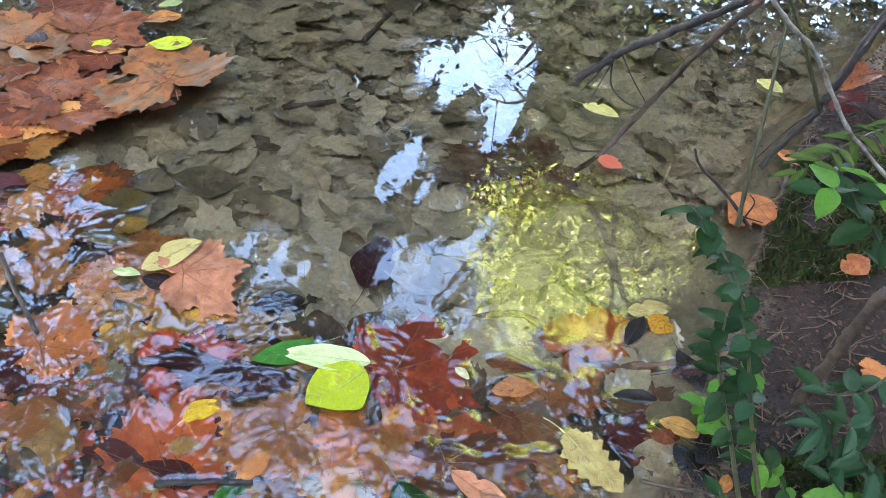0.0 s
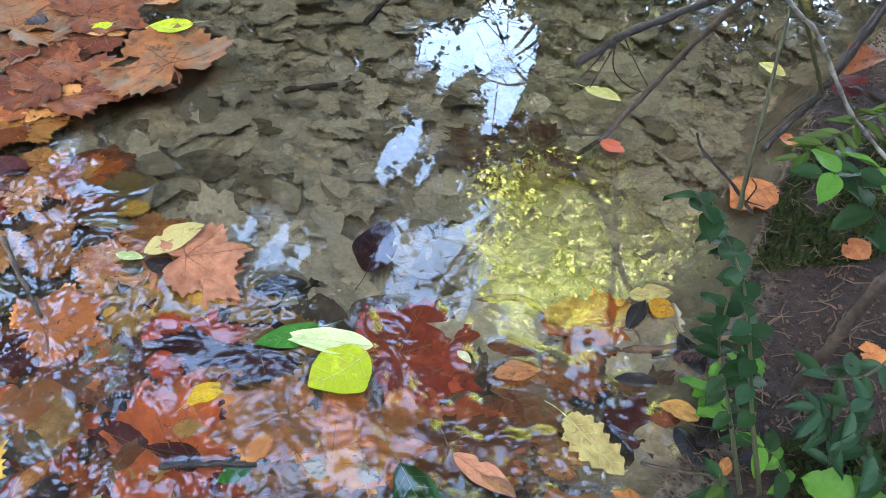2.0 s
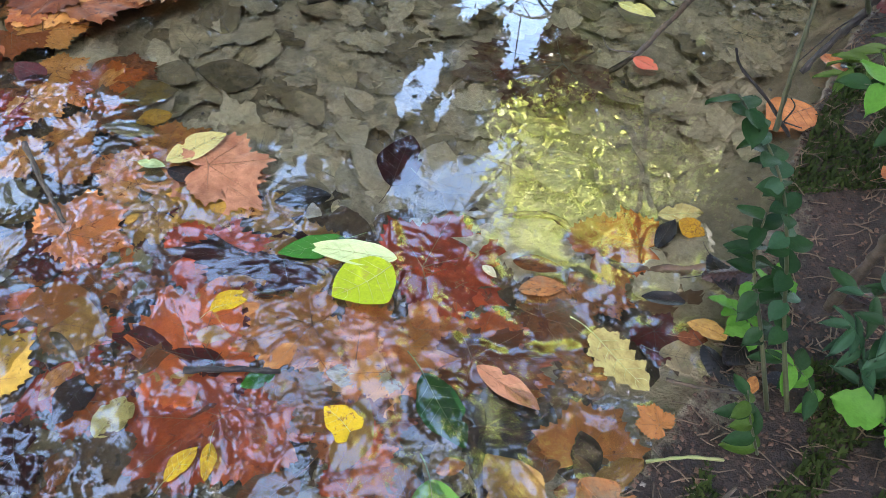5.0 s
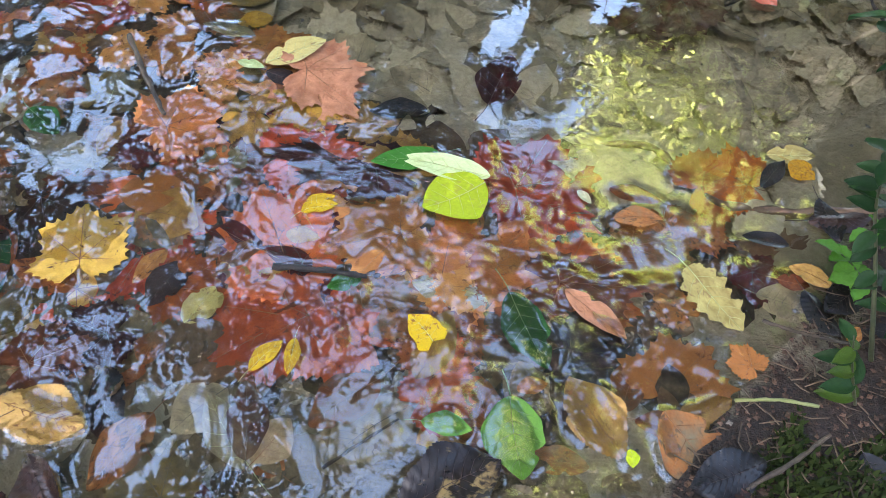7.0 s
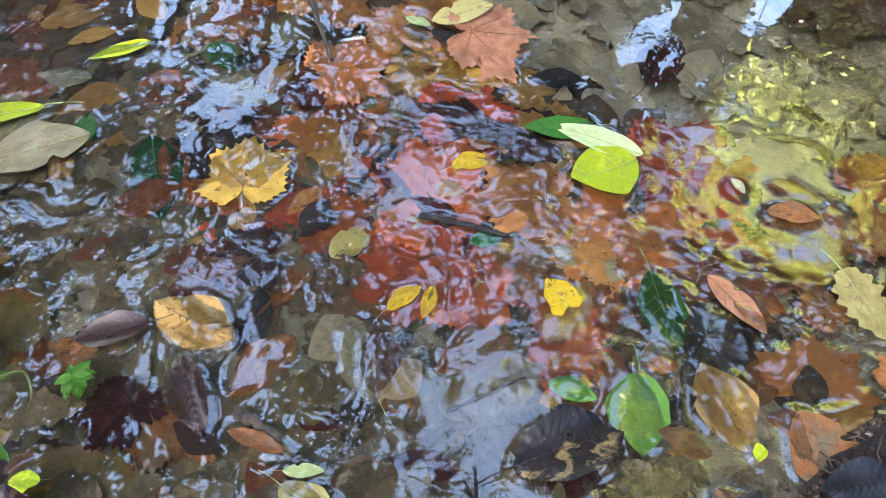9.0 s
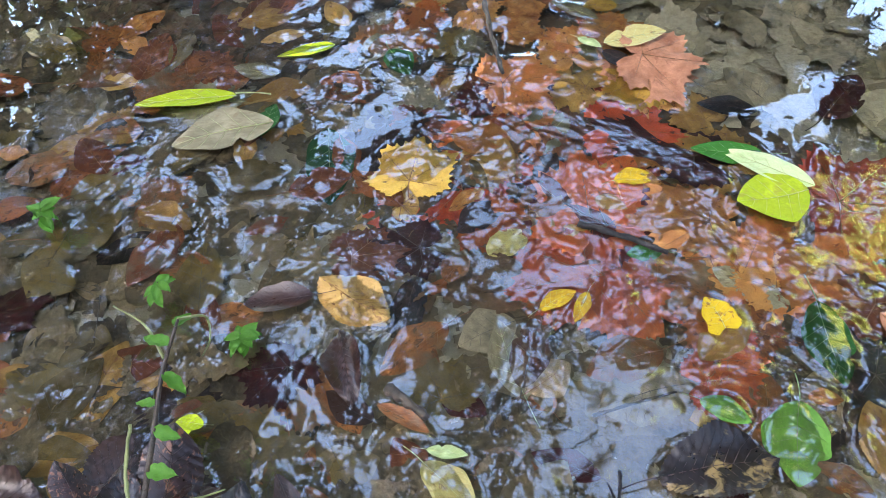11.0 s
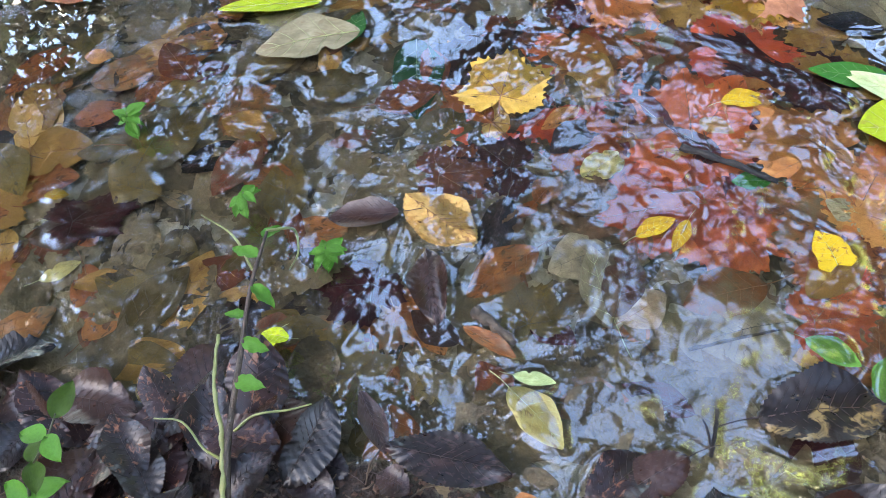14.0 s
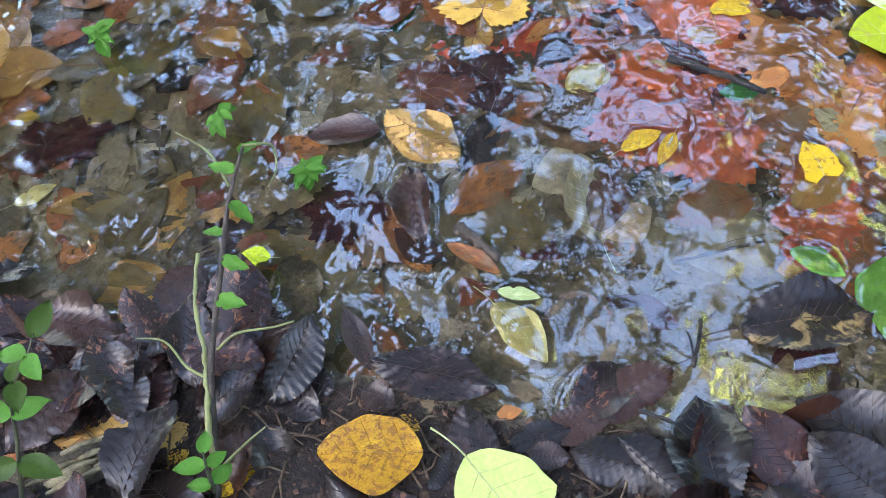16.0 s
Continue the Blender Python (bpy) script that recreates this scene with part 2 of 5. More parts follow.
def ground_material():
    """Silt under water, dark soil above the waterline."""
    m, nt, p = material("stream_ground")
    g = nt.nodes.new("ShaderNodeNewGeometry")
    sep = nt.nodes.new("ShaderNodeSeparateXYZ")
    nt.links.new(g.outputs["Position"], sep.inputs[0])
    n1 = world_tex(nt, 9.0, 5.0, 0.6)
    n2 = world_tex(nt, 60.0, 5.0, 0.7)
    n3 = world_tex(nt, 260.0, 3.0, 0.7)
    silt = mix(nt, ramp(nt, n1, [(0.35, 0.0), (0.65, 1.0)]), (0.25, 0.20, 0.12), (0.45, 0.37, 0.235))
    silt = mix(nt, 0.5, silt, ramp(nt, n2, [(0.3, 0.5), (0.7, 1.0)]), "MULTIPLY")
    soil = mix(nt, ramp(nt, n1, [(0.35, 0.0), (0.65, 1.0)]), (0.018, 0.009, 0.006), (0.074, 0.040, 0.026))
    soil = mix(nt, 0.85, soil, ramp(nt, n2, [(0.36, 0.2), (0.62, 1.0)]), "MULTIPLY")
    soil = mix(nt, 0.6, soil, ramp(nt, n3, [(0.36, 0.3), (0.62, 1.0)]), "MULTIPLY")
    edge = maths(nt, "ADD", sep.outputs["Z"], maths(nt, "MULTIPLY_ADD", n2, 0.02, -0.01))
    dry = ramp(nt, maths(nt, "MULTIPLY_ADD", edge, 25.0, 0.5), [(0.35, 0.0), (0.65, 1.0)])
    col = mix(nt, dry, silt, soil)
    nt.links.new(col, p.inputs["Base Color"])
    p.inputs["Roughness"].default_value = 0.75
    h = maths(nt, "ADD", maths(nt, "MULTIPLY", n2, 1.0), maths(nt, "MULTIPLY", n3, 0.4))
    nt.links.new(bump(nt, h, 0.010), p.inputs["Normal"])
    return m


GROUND = ground_material()


def water_material():
    """Clear shallow water; the attribute "busy" says where capillary ripples run over the leaves."""
    m, nt, p = material("stream_water")
    nt.nodes.remove(p)
    busy = nt.nodes.new("ShaderNodeAttribute")
    busy.attribute_name = "busy"
    fine = world_tex(nt, 95.0, 0.0, 0.5, 1.2)
    patch = ramp(nt, world_tex(nt, 14.0, 2.0), [(0.42, 0.05), (0.62, 1.0)])
    h = maths(nt, "MULTIPLY", fine, maths(nt, "MULTIPLY", busy.outputs["Fac"], patch))
    glint = maths(nt, "MULTIPLY", world_tex(nt, 230.0, 0.0), ramp(nt, world_tex(nt, 11.0, 3.0, 0.7), [(0.57, 0.0), (0.67, 0.9)]))
    normal = bump(nt, maths(nt, "ADD", h, glint), 0.0003)
    clear = nt.nodes.new("ShaderNodeBsdfTransparent")
    clear.inputs["Color"].default_value = (0.96, 0.97, 0.93, 1)
    gloss = nt.nodes.new("ShaderNodeBsdfGlossy")
    gloss.inputs["Roughness"].default_value = 0.0
    facing = node(nt, "ShaderNodeFresnel", IOR=1.333)
    glass = nt.nodes.new("ShaderNodeMixShader")
    for n in (gloss, facing):
        nt.links.new(normal, n.inputs["Normal"])
    nt.links.new(maths(nt, "MULTIPLY", facing.outputs[0], MIRROR_GAIN), glass.inputs[0])
    nt.links.new(clear.outputs[0], glass.inputs[1])
    nt.links.new(gloss.outputs[0], glass.inputs[2])
    nt.links.new(glass.outputs[0], nt.nodes["Material Output"].inputs["Surface"])
    return m


MIRROR_GAIN = 6.0  # multiplies the Fresnel share; reflections are boosted well beyond plain water
WATER = water_material()

# ---------------------------------------------------------------- mesh helpers
def mesh_of(name, verts, faces, mat, smooth=True):
    me = bpy.data.meshes.new(name)
    me.from_pydata([tuple(map(float, v)) for v in verts], [], [tuple(map(int, f)) for f in faces])
    me.materials.append(mat)
    if smooth:
        me.polygons.foreach_set("use_smooth", [True] * len(me.polygons))
    me.update()
    return me


def quad_mesh(name, verts, mat):
    """Separate quads, four vertices each."""
    n = len(verts) // 4
    me = bpy.data.meshes.new(name)
    me.vertices.add(4 * n)
    me.vertices.foreach_set("co", np.asarray(verts, np.float32).ravel())
    me.loops.add(4 * n)
    me.loops.foreach_set("vertex_index", np.arange(4 * n, dtype=np.int32))
    me.polygons.add(n)
    me.polygons.foreach_set("loop_start", np.arange(0, 4 * n, 4, dtype=np.int32))
    me.materials.append(mat)
    me.update(calc_edges=True)
    return me


def part(name, me, parent, label=""):
    ob = new(name, me)
    ob.parent = parent
    if label:
        ob["label"] = label
    return ob


def tube(points, radii, sides=7, wobble=0.0, rng=None):
    """Vertices and faces of a tapered tube along points."""
    pts = [Vector(p) for p in points]
    verts, faces = [], []
    up = Vector((0.31, 0.17, 0.93))
    for i, p in enumerate(pts):
        d = (pts[min(i + 1, len(pts) - 1)] - pts[max(i - 1, 0)]).normalized()
        u = d.cross(up).normalized()
        w = d.cross(u)
        for k in range(sides):
            a = 2 * math.pi * k / sides
            r = radii[i] * (1 + (rng.uniform(-wobble, wobble) if rng else 0))
            verts.append(p + u * (math.cos(a) * r) + w * (math.sin(a) * r))
    n = len(pts)
    for i in range(n - 1):
        for k in range(sides):
            a, b = i * sides + k, i * sides + (k + 1) % sides
            faces.append((a, b, b + sides, a + sides))
    faces.append(tuple(range(sides))[::-1])
    faces.append(tuple(range((n - 1) * sides, n * sides)))
    return verts, faces


def spline(points, steps=6):
    """Catmull-Rom through points."""
    p = [Vector(q) for q in points]
    p = [p[0] * 2 - p[1]] + p + [p[-1] * 2 - p[-2]]
    out = []
    for i in range(1, len(p) - 2):
        for s in range(steps):
            t = s / steps
            out.append(0.5 * ((2 * p[i]) + (p[i + 1] - p[i - 1]) * t + (2 * p[i - 1] - 5 * p[i] + 4 * p[i + 1] - p[i + 2]) * t * t + (3 * p[i] - p[i - 1] - 3 * p[i + 1] + p[i + 2]) * t ** 3))
    out.append(p[-2])
    return out


def join(pieces):
    verts, faces = [], []
    for v, f in pieces:
        o = len(verts)
        verts += list(v)
        faces += [tuple(i + o for i in q) for q in f]
    return verts, faces


# ---------------------------------------------------------------- ground, water
SHORE = [(2.6, 2.6), (1.25, 1.75), (0.80, 1.20), (0.63, 0.92), (0.535, 0.745), (0.475, 0.60), (0.40, 0.49), (0.335, 0.40), (0.28, 0.33), (0.225, 0.24),
         (0.10, 0.16), (0.0, 0.085), (-0.09, 0.055), (-0.20, 0.0), (-0.32, -0.03), (-0.42, -0.075), (-0.57, -0.135), (-0.75, -0.18), (-1.2, -0.3), (-3.0, -0.6)]


def shore_distance(x, y):
    """Metres from the waterline; positive on land (right of the line when walking from its far end)."""
    best = np.full(x.shape, 1e9)
    sign = np.ones(x.shape)
    for (ax, ay), (bx, by) in zip(SHORE[:-1], SHORE[1:]):
        dx, dy = bx - ax, by - ay
        t = np.clip(((x - ax) * dx + (y - ay) * dy) / (dx * dx + dy * dy), 0, 1)
        d = np.hypot(x - ax - t * dx, y - ay - t * dy)
        s = np.where(dx * (y - ay) - dy * (x - ax) > 0, 1.0, -1.0)
        near = d < best - 1e-9
        best, sign = np.where(near, d, best), np.where(near, s, sign)
    return best * sign


def lumps(x, y, waves):
    h = np.zeros(x.shape)
    for fx, fy, ph, a in waves:
        h += a * np.sin(fx * x + fy * y + ph)
    return h


_r = np.random.RandomState(4)
WAVES = [(_r.uniform(-1, 1) * k, _r.uniform(-1, 1) * k, _r.uniform(0, 6.3), 0.05 / k) for k in (9, 13, 19, 27, 38, 55, 80, 110, 150, 200) for _ in range(3)]


def ground_height(x, y):
    d = shore_distance(x, y)
    rough = lumps(x, y, WAVES)
    right = 0.5 + 0.5 * np.tanh((x - 0.25) * 7)
    land = 0.004 + np.minimum(d, 0.12) * 0.16 + np.maximum(d - 0.12, 0) * (0.10 + 0.22 * right)
    pool = 0.5 + 0.5 * np.tanh(((y - 0.78) - np.maximum(-0.3 - x, 0) * 0.6) * 6)
    deep = -(0.016 + 0.032 * pool) * np.clip(-d / 0.10, 0, 1) - 0.05 * np.clip((-d - 1.2) / 2.0, 0, 1)
    h = np.where(d > 0, land, deep)
    h = h + rough * np.where(d > 0, 0.75, 0.30) * np.clip(np.abs(d) / 0.05, 0.25, 1)
    # unseen hillside added behind the camera; it keeps low sun off the stream
    south = np.maximum(-y - 2.5, 0)
    return h + np.minimum(south * 1.0, 24.0) + np.maximum(y - 7.0, 0) * 0.10


def axis(lo, a, b, hi, fine, n):
    inner = np.arange(a, b, fine)
    left = a - (a - lo) * (np.linspace(1, 0, n, endpoint=False)) ** 2.2
    right = b + (hi - b) * (np.linspace(0, 1, n)) ** 2.2
    return np.concatenate([left, inner, right])


gx, gy = axis(-400, -1.5, 1.5, 400, 0.012, 40), axis(-400, -0.6, 2.4, 400, 0.012, 40)
X, Y = np.meshgrid(gx, gy)
Z = ground_height(X, Y)
nx, ny = len(gx), len(gy)
idx = np.arange(nx * ny).reshape(ny, nx)
quads = np.stack([idx[:-1, :-1], idx[:-1, 1:], idx[1:, 1:], idx[1:, :-1]], -1).reshape(-1, 4)
me = bpy.data.meshes.new("ground")
me.from_pydata(np.stack([X, Y, Z], -1).reshape(-1, 3).tolist(), [], quads.tolist())
me.materials.append(GROUND)
me.polygons.foreach_set("use_smooth", [True] * len(me.polygons))
tagged(new("ground", me), "brown silty stream bed and dark crumbly soil bank", "ground", kind="structure")


def height_at(x, y):
    return float(ground_height(np.array([x]), np.array([y]))[0])


# ---------------------------------------------------------------- fallen leaves
def surface(u, v, rng_waves, camber, sag):
    """Height of a unit leaf's blade at u along and v across."""
    h = camber * v * v + sag * (u - 0.45) ** 2
    for a, b, ph, amp in rng_waves:
        h += amp * math.sin(a * u + b * v + ph)
    return h


def sycamore_blade(seed, hole=False, coarse=False):
    rng = random.Random(seed)
    lobes = [(0, 1.0), (23, 0.74), (46, 0.95), (72, 0.67), (99, 0.76), (127, 0.54), (152, 0.44), (176, 0.12)]
    waves = [(rng.uniform(2, 7), rng.uniform(-7, 7), rng.uniform(0, 6), rng.uniform(0.010, 0.028)) for _ in range(5)]
    skew = [rng.uniform(0.88, 1.1) for _ in range(20)]
    rings, n = ((0.4, 0.75, 1.0), 60) if coarse else ((0.12, 0.28, 0.45, 0.62, 0.78, 0.9, 1.0), 104)
    camber, sag = rng.uniform(-0.05, 0.05), rng.uniform(-0.12, 0.12)

    def radius(deg):
        side, d = (0, deg) if deg >= 0 else (8, -deg)
        for (a, ra), (b, rb) in zip(lobes[:-1], lobes[1:]):
            if a <= d <= b:
                k = (d - a) / (b - a)
                ia, ib = lobes.index((a, ra)), lobes.index((b, rb))
                ra2, rb2 = ra * (skew[side + ia] if ia else 1), rb * skew[side + ib]
                if ra2 > rb2:
                    k = k ** 0.62
                else:
                    k = 1 - (1 - k) ** 0.62
                return ra2 + (rb2 - ra2) * k
        return 0.10

    verts, faces = [(0.0, 0.0, surface(0, 0, waves, camber, sag))], []
    for f in rings:
        for k in range(n):
            deg = -180 + 360 * k / n
            r = max(radius(deg), 0.09)
            if f == 1.0:
                r *= 1 + (0.075 if k % 3 == 0 else -0.02) * (0.5 if abs(deg) > 140 else 1)
            x, y = r * f * math.cos(radians(deg)), r * f * math.sin(radians(deg))
            verts.append((x, y, surface(x, y, waves, camber, sag) + 0.02 * f ** 4 * math.sin(k * 0.9 + seed)))
    for k in range(n):
        faces.append((0, 1 + k, 1 + (k + 1) % n))
    for i in range(len(rings) - 1):
        for k in range(n):
            if hole and i in (3, 4) and 58 <= k <= 63:
                continue
            a, b = 1 + i * n + k, 1 + i * n + (k + 1) % n
            faces.append((a, a + n, b + n, b))
    vein = []
    for deg, ln in ((0, 0.95), (46, 0.82), (-46, 0.82), (98, 0.5), (-98, 0.5)):
        c, s = math.cos(radians(deg)), math.sin(radians(deg))
        pts = [(c * ln * q, s * ln * q, surface(c * ln * q, s * ln * q, waves, camber, sag) + 0.004) for q in (0, 0.25, 0.5, 0.75, 1)]
        vein.append(tube(pts, (0.008, 0.006, 0.005, 0.0035, 0.002), 4))
        for q in (0.3, 0.48, 0.66):
            for sd in (-1, 1):
                a = radians(deg + sd * 42)
                x0, y0 = c * ln * q, s * ln * q
                l2 = 0.22 * ln * (1 - q * 0.6)
                pts = [(x0 + math.cos(a) * l2 * w, y0 + math.sin(a) * l2 * w, surface(x0 + math.cos(a) * l2 * w, y0 + math.sin(a) * l2 * w, waves, camber, sag) + 0.002) for w in (0, 0.5, 1)]
                vein.append(tube(pts, (0.0032, 0.0024, 0.0012), 3))
    return (verts, faces), join(vein)


def simple_blade(seed, shape, coarse=False):
    """An unlobed blade, one unit long and one wide."""
    rng = random.Random(seed)
    ns, nv = (56, 8) if shape in ("ribbed", "curled", "toothed") else (26, 8)
    if coarse:
        ns, nv = 28, 4
    waves = [(rng.uniform(2, 7), rng.uniform(-5, 5), rng.uniform(0, 6), rng.uniform(0.004, 0.014)) for _ in range(4)]
    camber = {"curled": 0.9, "ribbed": rng.choice((-0.1, 0.25, 0.55, 0.8)), "heart": 0.12}.get(shape, rng.uniform(-0.12, 0.18))
    sag = rng.uniform(-0.16, 0.16)
    bow = rng.uniform(-0.07, 0.07)

    def half(s):
        if shape == "heart":
            return 0.5 * min(1, (s + 0.04) * 7) ** 0.5 * (1 - s ** 2.3) ** 0.9
        if shape == "toothed":
            return 0.5 * math.sin(math.pi * s ** 0.8) ** 0.7 * (0.86 + 0.14 * math.sin(s * 38))
        e = 0.95 if shape in ("ribbed", "curled") else 0.85
        return 0.5 * math.sin(math.pi * min(1, s ** e * 0.985 + 0.008)) ** 0.78

    edge = [(rng.uniform(5, 9), rng.uniform(0, 6), rng.uniform(14, 22), rng.uniform(0, 6)) for _ in range(2)]
    tear, deep = rng.uniform(0.25, 0.85), rng.choice((0.0, 0.0, 0.25, 0.45))

    def place(s, v):
        a, b, c, d = edge[v > 0]
        w = half(s) * (1 + 0.07 * math.sin(a * s + b) + 0.03 * math.sin(c * s + d))
        if v > 0.3:
            w *= 1 - deep * max(0.0, 1 - abs(s - tear) / 0.07) * min(1, (v - 0.3) * 2)
        y = v * w
        x = s - (0.05 * abs(v) * (1 - s) if shape == "heart" else 0)
        if shape == "heart":
            x -= 0.10 * max(0, abs(v) - 0.2) * max(0, 1 - s * 5)
        z = surface(s, y, waves, camber, sag)
        if shape in ("ribbed", "curled"):
            q = (s - 0.22 * abs(v)) * 11
            z += (0.024 if shape == "ribbed" else 0.006) * math.sin(math.pi * q) ** 2 * min(1, 4 * (1 - abs(v)) + 0.5) - 0.05 * abs(v) * (shape == "ribbed")
        else:
            z += 0.010 * abs(v)
        return (x, y + bow * math.sin(math.pi * s), z)

    verts, faces = [], []
    for i in range(ns + 1):
        s = i / ns
        for j in range(nv + 1):
            v = -1 + 2 * j / nv
            x, y, z = place(s, v)
            if abs(v) == 1 and shape not in ("oval", "heart") and 0 < i < ns and i % 2:
                y += math.copysign(0.022, v)
                x -= 0.012
            verts.append((x, y, z))
    for i in range(ns):
        for j in range(nv):
            a = i * (nv + 1) + j
            faces.append((a, a + nv + 1, a + nv + 2, a + 1))
    vein = [tube([(*place(q, 0)[:2], place(q, 0)[2] + 0.004) for q in (0, 0.2, 0.4, 0.6, 0.8, 0.97)], (0.009, 0.0075, 0.006, 0.0045, 0.003, 0.0015), 4)]
    count = 11 if shape in ("ribbed", "curled") else 6
    for k in range(1, count):
        s0 = k / (count + 0.5)
        for sd in (-1, 1):
            pts = []
            for w in (0.0, 0.45, 0.9):
                p = place(min(0.985, s0 + (0.22 if shape in ("ribbed", "curled") else 0.16) * w), sd * w)
                pts.append((p[0], p[1], p[2] + 0.002))
            vein.append(tube(pts, (0.0036, 0.0026, 0.0012), 3))
    return (verts, faces), join(vein)


def vein_material(name, light):
    m, nt, p = material(name)
    n = tex(nt, 12.0, 3.0)
    nt.links.new(mix(nt, ramp(nt, n, [(0.3, 0.0), (0.7, 1.0)]), tuple(c * 0.7 for c in light), light), p.inputs["Base Color"])
    p.inputs["Roughness"].default_value = 0.5
    return m


PALE_VEIN = vein_material("pale_leaf_vein", (0.50, 0.52, 0.22))
GOLD_VEIN = vein_material("golden_leaf_vein", (0.42, 0.22, 0.02))
TAN_VEIN = vein_material("tan_leaf_vein", (0.26, 0.11, 0.04))
DARK_VEIN = vein_material("dark_leaf_vein", (0.06, 0.032, 0.024))
SILT_VEIN = vein_material("silty_leaf_vein", (0.10, 0.08, 0.05))
GREEN_VEIN = vein_material("green_leaf_vein", (0.18, 0.27, 0.10))
VEIN_OF = {}
for _n in LEAF:
    VEIN_OF[_n] = TAN_VEIN
for _n in ("lime", "palelime", "pale", "straw", "paleyellow", "cream", "yellow", "bone"):
    VEIN_OF[_n] = PALE_VEIN
for _n in ("green", "darkgreen", "lightgreen"):
    VEIN_OF[_n] = GREEN_VEIN
for _n in ("brown", "darkbrown", "plum", "slate", "maroon", "goldspot", "mottled"):
    VEIN_OF[_n] = DARK_VEIN
for _n in ("silt", "darksilt", "rustsilt", "olive"):
    VEIN_OF[_n] = SILT_VEIN

VEIN_OF["golden"] = GOLD_VEIN
BLADES = {}
STALKS = {}


def blade_meshes(kind, colour, variant, hole=False):
    key = (kind, colour, variant, hole)
    if key not in BLADES:
        seed = variant * 17 + len(kind)
        (bv, bf), (vv, vf) = sycamore_blade(seed, hole) if kind == "sycamore" else simple_blade(seed, kind)
        BLADES[key] = (mesh_of("blade", bv, bf, LEAF[colour]), mesh_of("veins", vv, vf, VEIN_OF[colour]))
    return BLADES[key]


def stalk_mesh(colour, variant):
    key = (VEIN_OF[colour].name, variant)
    if key not in STALKS:
        rng = random.Random(variant)
        b = rng.uniform(-0.12, 0.12)
        pts = [(-0.34 * q, b * q * q, 0.012 - 0.03 * q * q) for q in (0, 0.25, 0.5, 0.75, 1)]
        STALKS[key] = mesh_of("stalk", *tube(pts, (0.012, 0.010, 0.009, 0.009, 0.012), 5), VEIN_OF[colour])
    return STALKS[key]


SHADE = {"amber": "amber-orange", "tan": "tan", "orange": "orange", "rust": "rust-brown", "rustorange": "rusty orange", "brownorange": "brownish orange", "redorange": "orange-red",
         "red": "deep red", "maroon": "maroon", "coral": "coral-red", "pinktan": "pinkish tan", "straw": "straw-yellow", "paleyellow": "pale yellow", "cream": "cream-white",
         "bone": "pale greyish tan", "paletan": "pale tan", "lime": "bright lime-yellow", "palelime": "pale lime-green", "pale": "whitish green", "lightgreen": "light green",
         "green": "green", "darkgreen": "dark green", "yellow": "yellow", "mustard": "mustard-yellow", "golden": "golden-yellow brown-spotted", "goldspot": "brown gold-blotched",
         "olive": "olive-brown", "brown": "dark brown", "darkbrown": "blackish brown", "plum": "purplish brown", "slate": "wet grey-black", "mottled": "black-brown cream-mottled",
         "silt": "silt-covered grey-brown", "darksilt": "dark silty", "rustsilt": "silted reddish"}
FORM = {"sycamore": "lobed sycamore leaf", "oval": "oval leaf", "ribbed": "ribbed saw-edged leaf", "toothed": "toothed oak-like leaf", "heart": "heart-shaped leaf", "curled": "curled-up leaf"}
NAME = {"sycamore": "sycamore_leaf", "oval": "oval_leaf", "ribbed": "ribbed_leaf", "toothed": "toothed_leaf", "heart": "heart_leaf", "curled": "curled_leaf"}
leaf_rng = random.Random(11)
AT_SURFACE = []  # poses and blades of the leaves that the water runs over


def leaf(kind, colour, x, y, z, heading, length, ratio, hole=False, dome=0.0, pitch=None, roll=None, where=None, group="fallen leaves", stalk=None, name=None):
    """A fallen leaf with its base at x, y, its tip towards heading; z is its level over the water."""
    variant = leaf_rng.randrange(4)
    ground = height_at(x + 0.4 * length * math.cos(radians(heading)), y + 0.4 * length * math.sin(radians(heading)))
    z = max(z, ground + 0.004)
    on_land = ground > 0.002
    tilt = 2.4 if z < 0.004 and not on_land else 3.5
    p = leaf_rng.uniform(-tilt, tilt) if pitch is None else pitch
    r = leaf_rng.uniform(-tilt, tilt) if roll is None else roll
    thing = new(name or NAME[kind])
    thing.matrix_world = pose(x, y, z, r, p, heading)
    flat = 0.5 if z < 0.004 and not on_land else 1.0
    thing.scale = (length, length * ratio, length * flat * (1.6 if dome else 1.0) * (ratio if kind == "curled" else 1.0))
    blade, veins = blade_meshes(kind, colour, variant, hole)
    if -0.016 < z < 0.02:
        AT_SURFACE.append((pose(x, y, z, r, p, heading) @ Matrix.Diagonal((*thing.scale, 1)), blade))
    b = part("blade", blade, thing)
    part("vein_network", veins, b)
    if stalk or (stalk is None and leaf_rng.random() < 0.55):
        part("stalk", stalk_mesh(colour, variant), thing)
    if where is None:
        where = "lying on the muddy bank" if on_land else ("floating on the water" if z >= 0.002 else "just under the rippling water")
    tagged(thing, SHADE[colour] + " " + FORM[kind] + " " + where, "leaf", group)
    return thing


# leaves begin
leaf("sycamore", "brownorange", -0.680, 1.301, 0.012, 70, 0.135, 1.10)
leaf("sycamore", "rust", -0.574, 1.361, 0.010, 37, 0.125, 1.00)
leaf("sycamore", "rust", -0.662, 1.452, 0.006, 19, 0.116, 1.00)
leaf("oval", "pale", -0.419, 1.491, 0.016, -145, 0.049, 0.60)
leaf("oval", "amber", -0.413, 1.452, 0.006, -159, 0.073, 0.60)
leaf("oval", "lime", -0.367, 1.340, 0.022, -162, 0.086, 0.62)
leaf("sycamore", "brownorange", -0.380, 1.207, 0.016, 137, 0.132, 1.25, hole=True)
